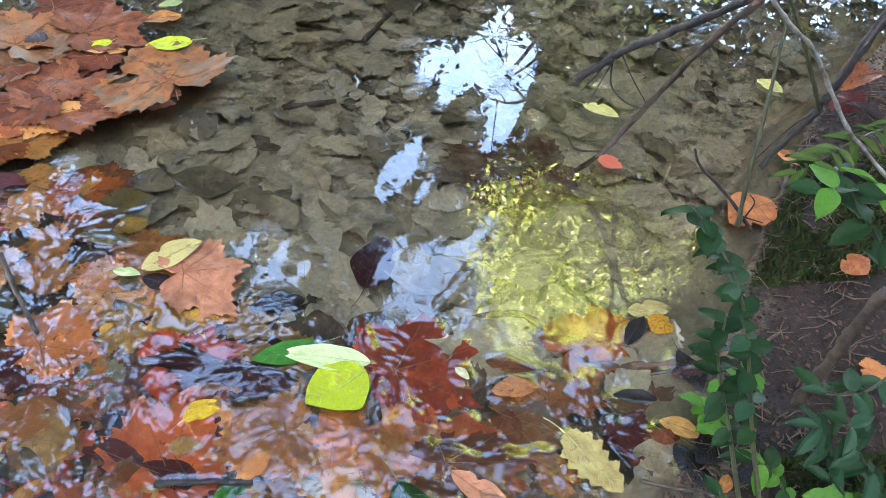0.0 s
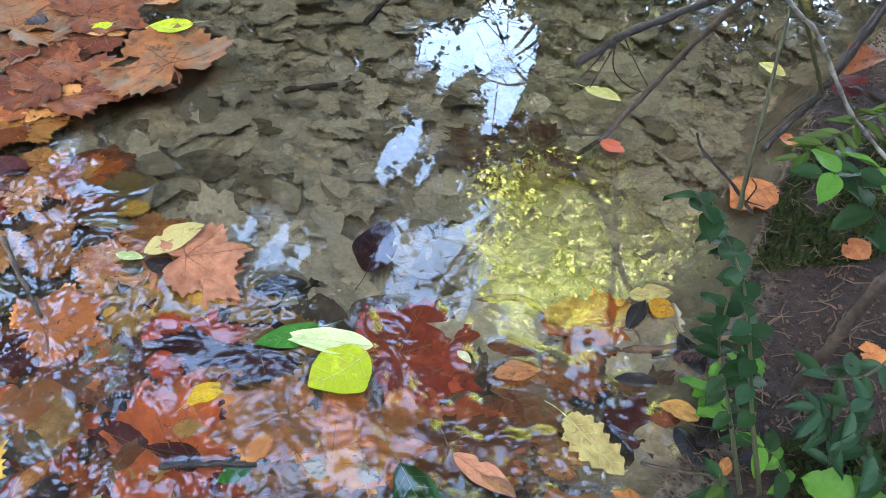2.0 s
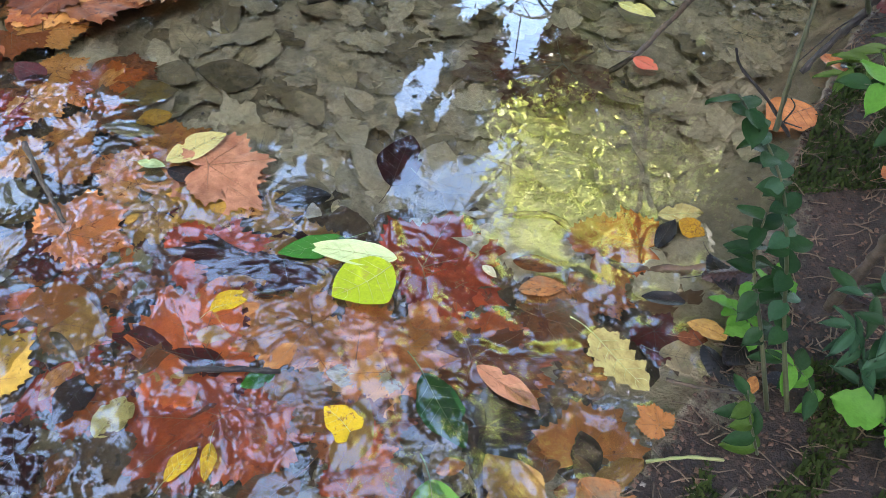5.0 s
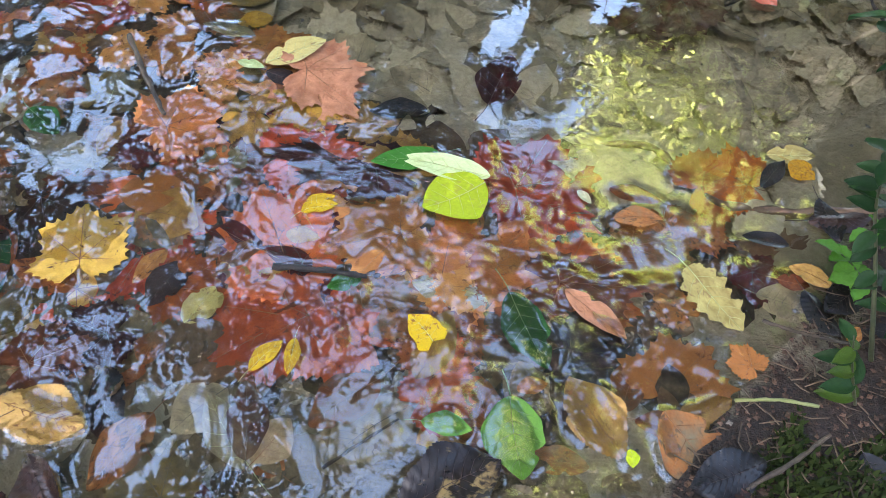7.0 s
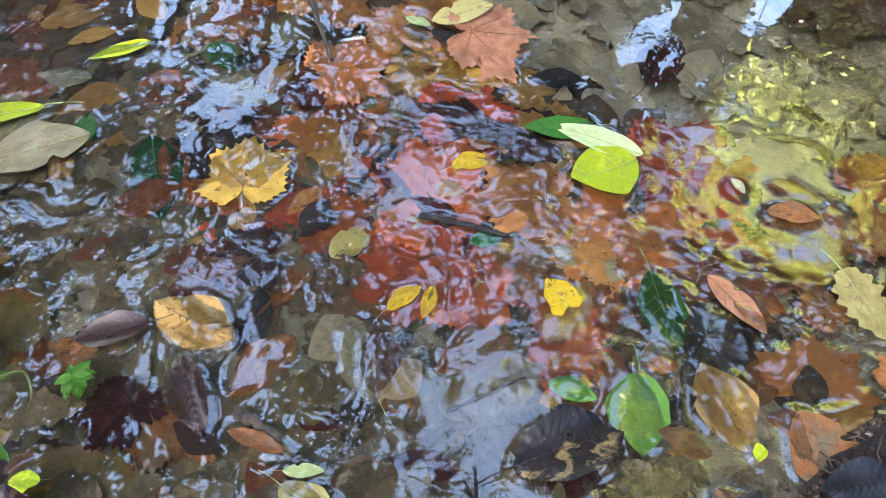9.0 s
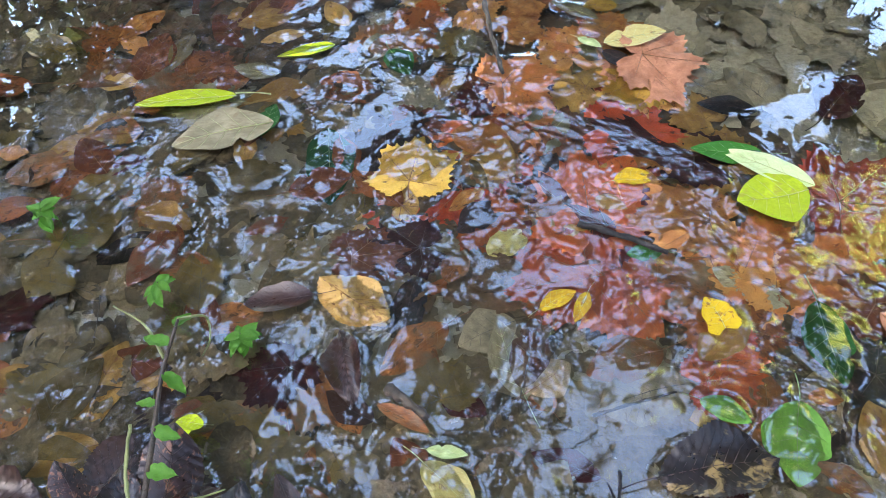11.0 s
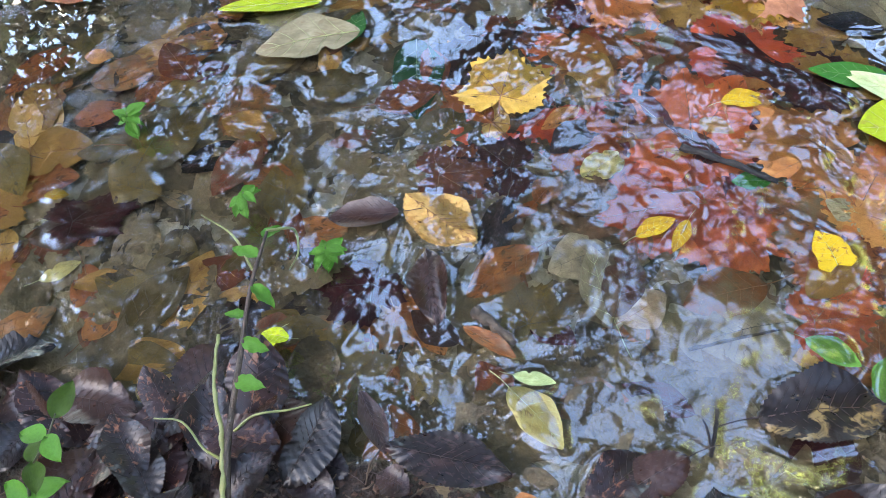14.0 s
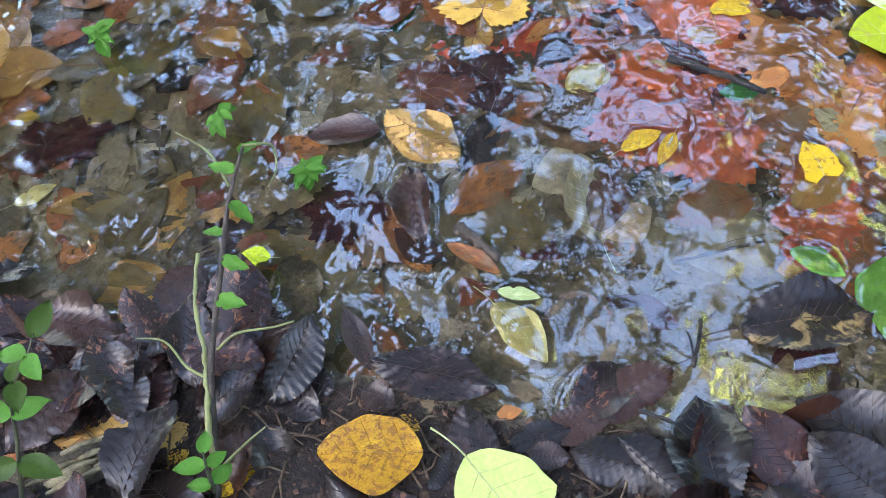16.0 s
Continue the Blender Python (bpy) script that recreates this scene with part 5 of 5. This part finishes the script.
# ---------------------------------------------------------------- moss, crumbs of soil, pebbles
def tuft_field(name, count, region, test, size, mat, label, category, seed, blades=True):
    rng = np.random.RandomState(seed)
    x = rng.uniform(region[0], region[1], count)
    y = rng.uniform(region[2], region[3], count)
    keep = test(x, y)
    x, y = x[keep], y[keep]
    z = ground_height(x, y)
    n = len(x)
    a = rng.uniform(0, 2 * np.pi, n)
    s = size * rng.uniform(0.5, 1.3, n)
    lean = rng.uniform(0.2, 1.2, n)
    up = np.stack([np.cos(a) * lean, np.sin(a) * lean, np.ones(n)], -1) * s[:, None]
    side = np.stack([-np.sin(a), np.cos(a), np.zeros(n)], -1) * (s * 0.22)[:, None]
    base = np.stack([x, y, z - 0.001], -1)
    v = np.stack([base - side, base + side, base + up * 0.6 + side * 0.8, base + up, base + up * 0.6 - side * 0.8], 1).reshape(-1, 3)
    f = [(5 * i, 5 * i + 1, 5 * i + 2, 5 * i + 3, 5 * i + 4) for i in range(n)]
    return tagged(new(name, mesh_of(name, v, f, mat)), label, category, kind="stuff")


def crumbs(name, count, region, test, size, mat, label, category, seed, sink=0.3):
    rng = np.random.RandomState(seed)
    x = rng.uniform(region[0], region[1], count)
    y = rng.uniform(region[2], region[3], count)
    keep = test(x, y)
    x, y = x[keep], y[keep]
    n = len(x)
    s = size * rng.uniform(0.35, 1.0, n) ** 1.5
    z = ground_height(x, y) + s * sink
    unit = np.array([(1, 0, 0), (-1, 0, 0), (0, 1, 0), (0, -1, 0), (0, 0, 1), (0, 0, -1)], float)
    v = unit[None] * rng.uniform(0.5, 1.1, (n, 6, 1)) * s[:, None, None] * np.array([1, 1, 0.6])
    a = rng.uniform(0, 6.3, n)
    c, sn = np.cos(a)[:, None], np.sin(a)[:, None]
    v = np.stack([v[..., 0] * c - v[..., 1] * sn, v[..., 0] * sn + v[..., 1] * c, v[..., 2]], -1) + np.stack([x, y, z], -1)[:, None]
    tri = [(0, 2, 4), (2, 1, 4), (1, 3, 4), (3, 0, 4), (2, 0, 5), (1, 2, 5), (3, 1, 5), (0, 3, 5)]
    f = [tuple(6 * i + q for q in t) for i in range(n) for t in tri]
    return tagged(new(name, mesh_of(name, v.reshape(-1, 3), f, mat, False)), label, category, kind="stuff")


def soil_material():
    m, nt, p = material("soil_crumb")
    g = nt.nodes.new("ShaderNodeNewGeometry")
    col = mix(nt, ramp(nt, g.outputs["Random Per Island"], [(0.0, 0.0), (0.7, 0.45), (1.0, 1.0)]), (0.014, 0.0075, 0.005), (0.15, 0.082, 0.052))
    col = mix(nt, 0.5, col, ramp(nt, world_tex(nt, 300.0, 3.0), [(0.3, 0.5), (0.7, 1.0)]), "MULTIPLY")
    nt.links.new(col, p.inputs["Base Color"])
    p.inputs["Roughness"].default_value = 0.9
    nt.links.new(bump(nt, world_tex(nt, 500.0, 3.0), 0.001), p.inputs["Normal"])
    return m


SOIL = soil_material()


def on_bank(x, y):
    return shore_distance(x, y) > 0.0


def moss_zone(x, y):
    d = shore_distance(x, y)
    blot = np.sin(x * 23 + 1) + np.sin(y * 19 + x * 7) + np.sin(x * 41 - y * 33)
    upper = (y > 0.80) & (y < 1.1) & (d > 0.01) & (d < 0.28)
    lower = (x > 0.22) & (y < 0.50) & (d > 0.05)
    return (upper & (blot > -2.2)) | (lower & (blot > -0.4))


tuft_field("moss", 150000, (0.1, 1.2, -0.1, 1.3), moss_zone, 0.010, MOSS, "low dark green moss on the soil bank", "moss", 3)
crumbs("soil_crumbs", 95000, (-1.3, 1.3, -0.5, 1.6), lambda x, y: on_bank(x, y) & (shore_distance(x, y) < 0.5), 0.0055, SOIL, "loose brown crumbs of bank soil", "soil", 8)
crumbs("gravel", 2500, (-1.3, 1.0, -0.3, 1.8), lambda x, y: shore_distance(x, y) < 0.015, 0.006, STONE, "small grey-brown gravel on the stream bed", "gravel", 9)

def straw(count, seed):
    """Bits of dry straw and rootlets on the bank, joined."""
    rng = random.Random(seed)
    pieces = []
    while len(pieces) < count:
        x, y = rng.uniform(-0.9, 1.1), rng.uniform(-0.4, 1.4)
        d = float(shore_distance(np.array([x]), np.array([y]))[0])
        if d < 0.0 or d > 0.45:
            continue
        a, ln = rng.uniform(0, 6.3), rng.uniform(0.012, 0.05)
        pts = []
        for q in (-0.5, 0.0, 0.5):
            px, py = x + math.cos(a + q * 0.5) * ln * q, y + math.sin(a + q * 0.5) * ln * q
            pts.append((px, py, height_at(px, py) + rng.uniform(0.002, 0.009)))
        pieces.append(tube(pts, (0.0009, 0.0011, 0.0006), 4))
    return tagged(new("straw", mesh_of("straw", *join(pieces), STRAW)), "scattered dry straw and rootlets on the soil", "plant litter", kind="stuff")


STRAW = plain_material("dry_straw", (0.05, 0.03, 0.018), (0.20, 0.13, 0.075), 40, 0.7, 0.0005)
straw(1900, 31)

# ---------------------------------------------------------------- water
STEP = 0.003
wx, wy = axis(-12, -1.05, 0.56, 12, STEP, 40), axis(-1.0, -0.22, 1.02, 14, STEP, 40)
X0, Y0 = int(np.argmin(np.abs(wx + 1.05))), int(np.argmin(np.abs(wy + 0.22)))
WX, WY = np.meshgrid(wx, wy)


def blades_on_grid():
    """The top of the leaves near the surface, on the grid of the water."""
    top = np.full(WX.shape, -0.02)
    local = {}
    for m, blade in AT_SURFACE:
        if blade.name not in local:
            co = np.empty(len(blade.vertices) * 3)
            blade.vertices.foreach_get("co", co)
            quad = co.reshape(-1, 3)[np.array([tuple(f.vertices) for f in blade.polygons if len(f.vertices) == 4])]
            spots = []
            for u in (0.0, 0.33, 0.67):
                for v in (0.0, 0.33, 0.67):
                    spots.append(quad[:, 0] * (1 - u) * (1 - v) + quad[:, 1] * u * (1 - v) + quad[:, 2] * u * v + quad[:, 3] * (1 - u) * v)
            local[blade.name] = np.concatenate(spots)
        mat = np.array(m)
        p = local[blade.name] @ mat[:3, :3].T + mat[:3, 3]
        ix, iy = np.rint((p[:, 0] + 1.05) / STEP).astype(int) + X0, np.rint((p[:, 1] + 0.22) / STEP).astype(int) + Y0
        ok = (ix > X0) & (ix < len(wx) - 42) & (iy > Y0) & (iy < len(wy) - 42)
        np.maximum.at(top, (iy[ok], ix[ok]), p[ok, 2])
    return top


def shifted(a, dy, dx):
    return np.roll(np.roll(a, dy, 0), dx, 1)


def blurred(a, sigma):
    n = int(sigma * 2.5) + 1
    w = np.exp(-0.5 * (np.arange(-n, n + 1) / sigma) ** 2)
    w /= w.sum()
    for ax in (0, 1):
        a = sum(np.roll(a, k - n, ax) * w[k] for k in range(2 * n + 1))
    return a


def swell(x, y, length, slope, count, seed):
    """Random waves about as long as length, with that usual slope."""
    rng = np.random.RandomState(seed)
    h = np.zeros(x.shape)
    for _ in range(count):
        k, a = 2 * np.pi / (length * rng.uniform(0.75, 1.35)), rng.uniform(0, 2 * np.pi)
        h += np.sin(k * (np.cos(a) * x + np.sin(a) * y) + rng.uniform(0, 6.3)) / k
    return h * slope * math.sqrt(2.0 / count)


def smooth(a, lo, hi):
    t = np.clip((a - lo) / (hi - lo), 0, 1)
    return t * t * (3 - 2 * t)


def water_height():
    top = blades_on_grid()
    near = smooth(-np.maximum(np.abs(WX + 0.245) - 0.74, np.abs(WY - 0.40) - 0.56), 0, 0.06)
    d = 0.66 - WY + 1.3 * np.maximum(-0.22 - WX, 0) + swell(WX, WY, 0.35, 0.6, 9, 1)
    busy = 0.035 + 0.965 * smooth(d, -0.06, 0.16)
    busy *= 0.25 + 0.75 * smooth(swell(WX, WY, 0.16, 1.0, 10, 2) / 0.02, -1.0, 0.6)
    busy *= 1 - 0.8 * smooth(WX * 4.0 + 0.9 - WY * 3.0, 0.2, 0.7)
    busy *= 1 - 0.65 * np.exp(-((WX + 0.43) ** 2 + (WY - 0.15) ** 2) / 0.07 ** 2)
    busy *= 1 - 0.6 * np.exp(-((WX + 0.72) ** 2 + (WY - 0.256) ** 2) / 0.06 ** 2)
    busy *= near
    wx2, wy2 = WX + swell(WX, WY, 0.11, 0.35, 8, 3), WY + swell(WX, WY, 0.11, 0.35, 8, 4)
    h = swell(wx2, wy2, 0.085, 0.035, 12, 5) + swell(wx2, wy2, 0.036, 0.045, 14, 6)
    h += swell(wx2, wy2, 0.017, 0.065, 14, 7) * smooth(swell(WX, WY, 0.12, 1.0, 9, 8) / 0.015, -0.6, 0.8)
    rng = np.random.RandomState(9)
    for m, _ in AT_SURFACE[::2]:
        cx, cy = m.translation.x, m.translation.y
        r = np.hypot(wx2 - cx, wy2 - cy)
        near_by = r < 0.09
        length, slope = rng.uniform(0.011, 0.018), rng.uniform(0.06, 0.18)
        h[near_by] += slope * length / 6.283 * np.cos(6.283 * r[near_by] / length) * np.exp(-r[near_by] / 0.022)
    h *= busy
    # the water follows the leaves below it, and clings to those that stand out
    h += near * 0.22 * (blurred(np.clip(top, -0.009, 0.001), 2.0) + 0.009) * smooth(d, -0.25, 0.0)
    dist = np.where(top > -0.0002, 0.0, 1.0)
    for _ in range(6):
        dist = np.minimum.reduce([dist] + [shifted(dist, a, b) + STEP * math.hypot(a, b) for a in (-1, 0, 1) for b in (-1, 0, 1) if a or b])
    h += near * blurred(0.0013 * np.exp(-dist / 0.0045), 0.8)
    return h, busy


WH, WB = water_height()
widx = np.arange(WX.size).reshape(WX.shape)
wq = np.stack([widx[:-1, :-1], widx[:-1, 1:], widx[1:, 1:], widx[1:, :-1]], -1).reshape(-1, 4)
me = bpy.data.meshes.new("water")
me.vertices.add(WX.size)
me.vertices.foreach_set("co", np.stack([WX, WY, WH], -1).astype(np.float32).ravel())
me.loops.add(wq.size)
me.loops.foreach_set("vertex_index", wq.astype(np.int32).ravel())
me.polygons.add(len(wq))
me.polygons.foreach_set("loop_start", np.arange(0, wq.size, 4, dtype=np.int32))
me.polygons.foreach_set("use_smooth", np.ones(len(wq), bool))
me.attributes.new("busy", "FLOAT", "POINT").data.foreach_set("value", WB.astype(np.float32).ravel())
me.materials.append(WATER)
me.update(calc_edges=True)
water = new("water", me)
water.visible_shadow = False
tagged(water, "clear shallow stream water rippling over fallen leaves", "water", kind="structure")

# ---------------------------------------------------------------- woods round the stream
GAPS = [(7, 31, 3.6), (8.5, 33.5, 1.8), (6, 48, 3.5), (9, 46, 1.8), (18, 42, 1.8), (1, 39.5, 0.7), (25, 52, 2.0), (35, 61, 3.2), (-31, 40, 3.4), (-40, 41, 4.4), (-63, 43, 3.6), (-55, 62, 4.2), (-53, 56, 3.0), (-84, 47, 2.0), (-80, 54, 1.6),
        (-27, 52, 3.0), (-46, 49, 1.8), (-14, 47, 1.8), (-19, 53, 2.6), (-24, 46, 2.0), (-8, 56, 2.2), (-1, 66, 4.6), (10, 70, 4.6), (-13, 71, 4.2), (-35, 70, 2.2), (-20, 60, 1.8), (-64, 67, 1.6), (18, 62.5, 2.4), (-77, 52, 1.0),
        (33, 61, 2.0), (-85, 74, 3.0), (65, 68, 5.0), (0, 84, 6.5), (150, 74, 6.0), (-140, 74, 6.0)]
GAP_DIR = [(np.array([math.sin(radians(a)) * math.cos(radians(e)), math.cos(radians(a)) * math.cos(radians(e)), math.sin(radians(e))]), math.cos(radians(r)), math.cos(radians(r * 1.35))) for a, e, r in GAPS]
FROM = np.array([0.0, 0.5, 0.0])
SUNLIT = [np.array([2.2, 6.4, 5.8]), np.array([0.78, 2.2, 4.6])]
BEHIND = np.array([math.sin(radians(18.5)) * math.cos(radians(45)), math.cos(radians(18.5)) * math.cos(radians(45)), math.sin(radians(45))])


def thin_out(p, rng):
    """The openings of the canopy over the stream."""
    d = p - FROM
    d = d / np.linalg.norm(d, axis=1)[:, None]
    keep = np.ones(len(p), bool)
    ragged = np.sin(d[:, 0] * 47 + 1) + np.sin(d[:, 2] * 61 + d[:, 0] * 20) + np.sin(d[:, 1] * 83 - d[:, 0] * 70) + np.sin(d[:, 0] * 130 + d[:, 2] * 90)
    for g, inner, outer in GAP_DIR:
        c = d @ g + (0.0008 * ragged)
        chance = np.clip((c - outer) / (inner - outer), 0, 1) * 0.985
        keep &= rng.uniform(0, 1, len(p)) > chance
    # leaves between the yellow crowns and the sun are left out to light them
    for place in SUNLIT:
        lit = p - place
        far = np.linalg.norm(lit, axis=1)
        along = lit @ np.array(sun_dir)
        keep &= ~((np.sqrt(np.maximum(far ** 2 - along ** 2, 0)) < 1.5) & (along > 1.3))
    behind = (d @ BEHIND + 0.0007 * ragged > math.cos(radians(6.0))) & (np.linalg.norm(p - FROM, axis=1) > 10.3)
    keep &= ~(behind & (rng.uniform(0, 1, len(p)) < 0.8))
    return keep


def tree(x, y, height, crown, radii, leaves, leaf_size, mat, label, seed):
    """A tall tree: tapered trunk, limbs, and a crown of single leaves in loose clumps."""
    rng = np.random.RandomState(seed)
    pr = random.Random(seed)
    base = height_at(x, y)
    thing = new("tree")
    thing.location = (x, y, base)
    o = Vector((x, y, base))
    top = Vector((crown[0], crown[1], crown[2] + radii[2] * 0.6))
    trunk = spline([o - Vector((0, 0, 0.2)), o.lerp(top, 0.35) + Vector((pr.uniform(-0.3, 0.3), pr.uniform(-0.3, 0.3), height * 0.08)), o.lerp(top, 0.7), top], 6)
    r0 = height * 0.013
    n = len(trunk)
    part("trunk", mesh_of("trunk", *tube([p - o for p in trunk], [r0 * (1 - 0.85 * i / n) + 0.01 for i in range(n)], 10, 0.06, pr), GREY_BARK), thing)
    c = np.array(crown)
    rad = np.array(radii)
    ends = rng.normal(0, 1, (46, 3))
    ends = ends / np.linalg.norm(ends, axis=1)[:, None] * rng.uniform(0.45, 1.0, (46, 1)) * rad + c
    pieces = []
    for e in ends[:22]:
        s = trunk[pr.randrange(n // 3, n - 1)]
        e = Vector(e)
        mid = s.lerp(e, 0.5) + Vector((0, 0, pr.uniform(0.1, 0.9)))
        pts = spline([s, mid, e], 5)
        pieces.append(tube([p - o for p in pts], [0.05 * (1 - 0.85 * i / len(pts)) for i in range(len(pts))], 5))
        for _ in range(5):
            q = pts[pr.randrange(3, len(pts))]
            w = q + Vector((pr.uniform(-1, 1), pr.uniform(-1, 1), pr.uniform(-0.8, 0.6))) * 1.2
            pieces.append(tube([q - o, q.lerp(w, 0.5) - o + Vector((0, 0, 0.08)), w - o], [0.013, 0.009, 0.004], 4))
    part("limbs", mesh_of("limbs", *join(pieces), GREY_BARK), thing)
    which = rng.randint(0, len(ends), leaves)
    p = ends[which] + rng.normal(0, 1, (leaves, 3)) * rad * 0.26
    keep = (p[:, 2] > 1.5) & (thin_out(p, rng) | (radii[2] < 0.9))
    p = p[keep]
    m = len(p)
    a = rng.normal(0, 1, (m, 3))
    a /= np.linalg.norm(a, axis=1)[:, None]
    b = np.cross(a, rng.normal(0, 1, (m, 3)))
    b /= np.linalg.norm(b, axis=1)[:, None]
    s = (leaf_size * rng.uniform(0.6, 1.25, m))[:, None]
    nrm = np.cross(a, b)
    v = np.stack([p - a * s, p - a * s * 0.2 + b * s * 0.55 + nrm * s * 0.12, p + a * s, p - a * s * 0.2 - b * s * 0.55 + nrm * s * 0.12], 1).reshape(-1, 3) - np.array(o)
    part("crown", quad_mesh("crown", v, mat), thing)
    return tagged(thing, label, "tree", "trees round the stream")


GREEN_TREE = "tall tree outside the view, its dense crown darkened green, shading the stream"
YELLOW_TREE = "tall tree with yellow-green autumn leaves, coloured pale to look sunlit"
for k, (x, y, h, crown, rad, count, size, mat, label) in enumerate((
    (-7.0, 10.0, 15, (-5.5, 9.5, 8.0), (3.8, 3.2, 4.6), 40000, 0.085, CANOPY_SHADED_GREEN, GREEN_TREE),
    (-2.2, 13.5, 16, (-1.2, 12.0, 8.5), (3.6, 2.8, 4.8), 40000, 0.085, CANOPY_SHADED_GREEN, GREEN_TREE),
    (6.6, 7.6, 5, (2.2, 6.4, 5.8), (1.1, 0.85, 0.85), 17000, 0.038, CANOPY_SUNLIT_YELLOW, YELLOW_TREE),
    (3.6, 13.5, 14, (3.2, 12.5, 7.0), (3.2, 2.6, 3.8), 34000, 0.085, CANOPY_SHADED_GREEN, GREEN_TREE),
    (8.0, 10.0, 15, (6.6, 9.5, 7.5), (3.2, 3.0, 4.4), 34000, 0.09, CANOPY_SHADED_GREEN, GREEN_TREE),
    (8.5, 4.5, 15, (6.0, 5.0, 9.0), (3.6, 3.6, 4.5), 34000, 0.10, CANOPY_SHADED_GREEN, GREEN_TREE),
    (4.6, 15.0, 19, (1.5, 9.5, 13.5), (4.2, 3.6, 3.0), 38000, 0.09, CANOPY_SHADED_GREEN, GREEN_TREE),
    (-10.0, 4.5, 16, (-8.0, 4.5, 8.5), (3.4, 4.0, 5.0), 40000, 0.09, CANOPY_SHADED_GREEN, GREEN_TREE),
    # two unseen trees behind the camera, added to hold back overhead light
    (-5.0, -3.5, 17, (-3.5, -0.5, 11.5), (4.2, 4.0, 3.0), 42000, 0.12, CANOPY_SHADED_GREEN, GREEN_TREE),
    (4.5, -3.5, 17, (3.5, -0.5, 11.5), (4.2, 4.0, 3.0), 42000, 0.12, CANOPY_SHADED_GREEN, GREEN_TREE),
    (-4.5, 6.5, 19, (-2.5, 5.0, 13.0), (4.0, 3.4, 2.6), 38000, 0.09, CANOPY_SHADED_GREEN, GREEN_TREE),
    (5.5, 6.0, 19, (2.8, 4.5, 13.2), (3.6, 3.2, 2.6), 34000, 0.09, CANOPY_SHADED_GREEN, GREEN_TREE),
    (10.5, 7.5, 12, (9.5, 7.0, 4.5), (3.0, 3.0, 3.0), 14000, 0.12, CANOPY_SHADED_GREEN, GREEN_TREE),
    (-11.0, 9.5, 12, (-10.0, 9.0, 4.5), (3.2, 3.0, 3.2), 14000, 0.12, CANOPY_SHADED_GREEN, GREEN_TREE),
    # low side trees, added out of view to close off sky light
    (11.5, 2.5, 9, (10.5, 2.2, 4.0), (2.4, 3.2, 3.4), 14000, 0.13, CANOPY_SHADED_GREEN, GREEN_TREE),
    (-12.5, 0.5, 9, (-11.5, 0.8, 3.6), (2.4, 3.6, 3.6), 16000, 0.13, CANOPY_SHADED_GREEN, GREEN_TREE),
    (-3.0, 18.0, 13, (0.5, 17.0, 5.5), (6.0, 2.5, 4.5), 30000, 0.12, CANOPY_SHADED_GREEN, GREEN_TREE),
    # added crown out of view; keeps bright sky out of the left reflections
    (-9.5, -2.6, 13, (-7.4, 1.4, 8.6), (2.4, 2.4, 3.2), 18000, 0.10, CANOPY_SHADED_GREEN, GREEN_TREE),
    (4.6, 2.4, 4, (0.78, 2.2, 4.6), (0.55, 0.5, 0.4), 2600, 0.03, CANOPY_SUNLIT_YELLOW, YELLOW_TREE),
)):
    tree(x, y, h, crown, rad, count, size, mat, label, 40 + k)
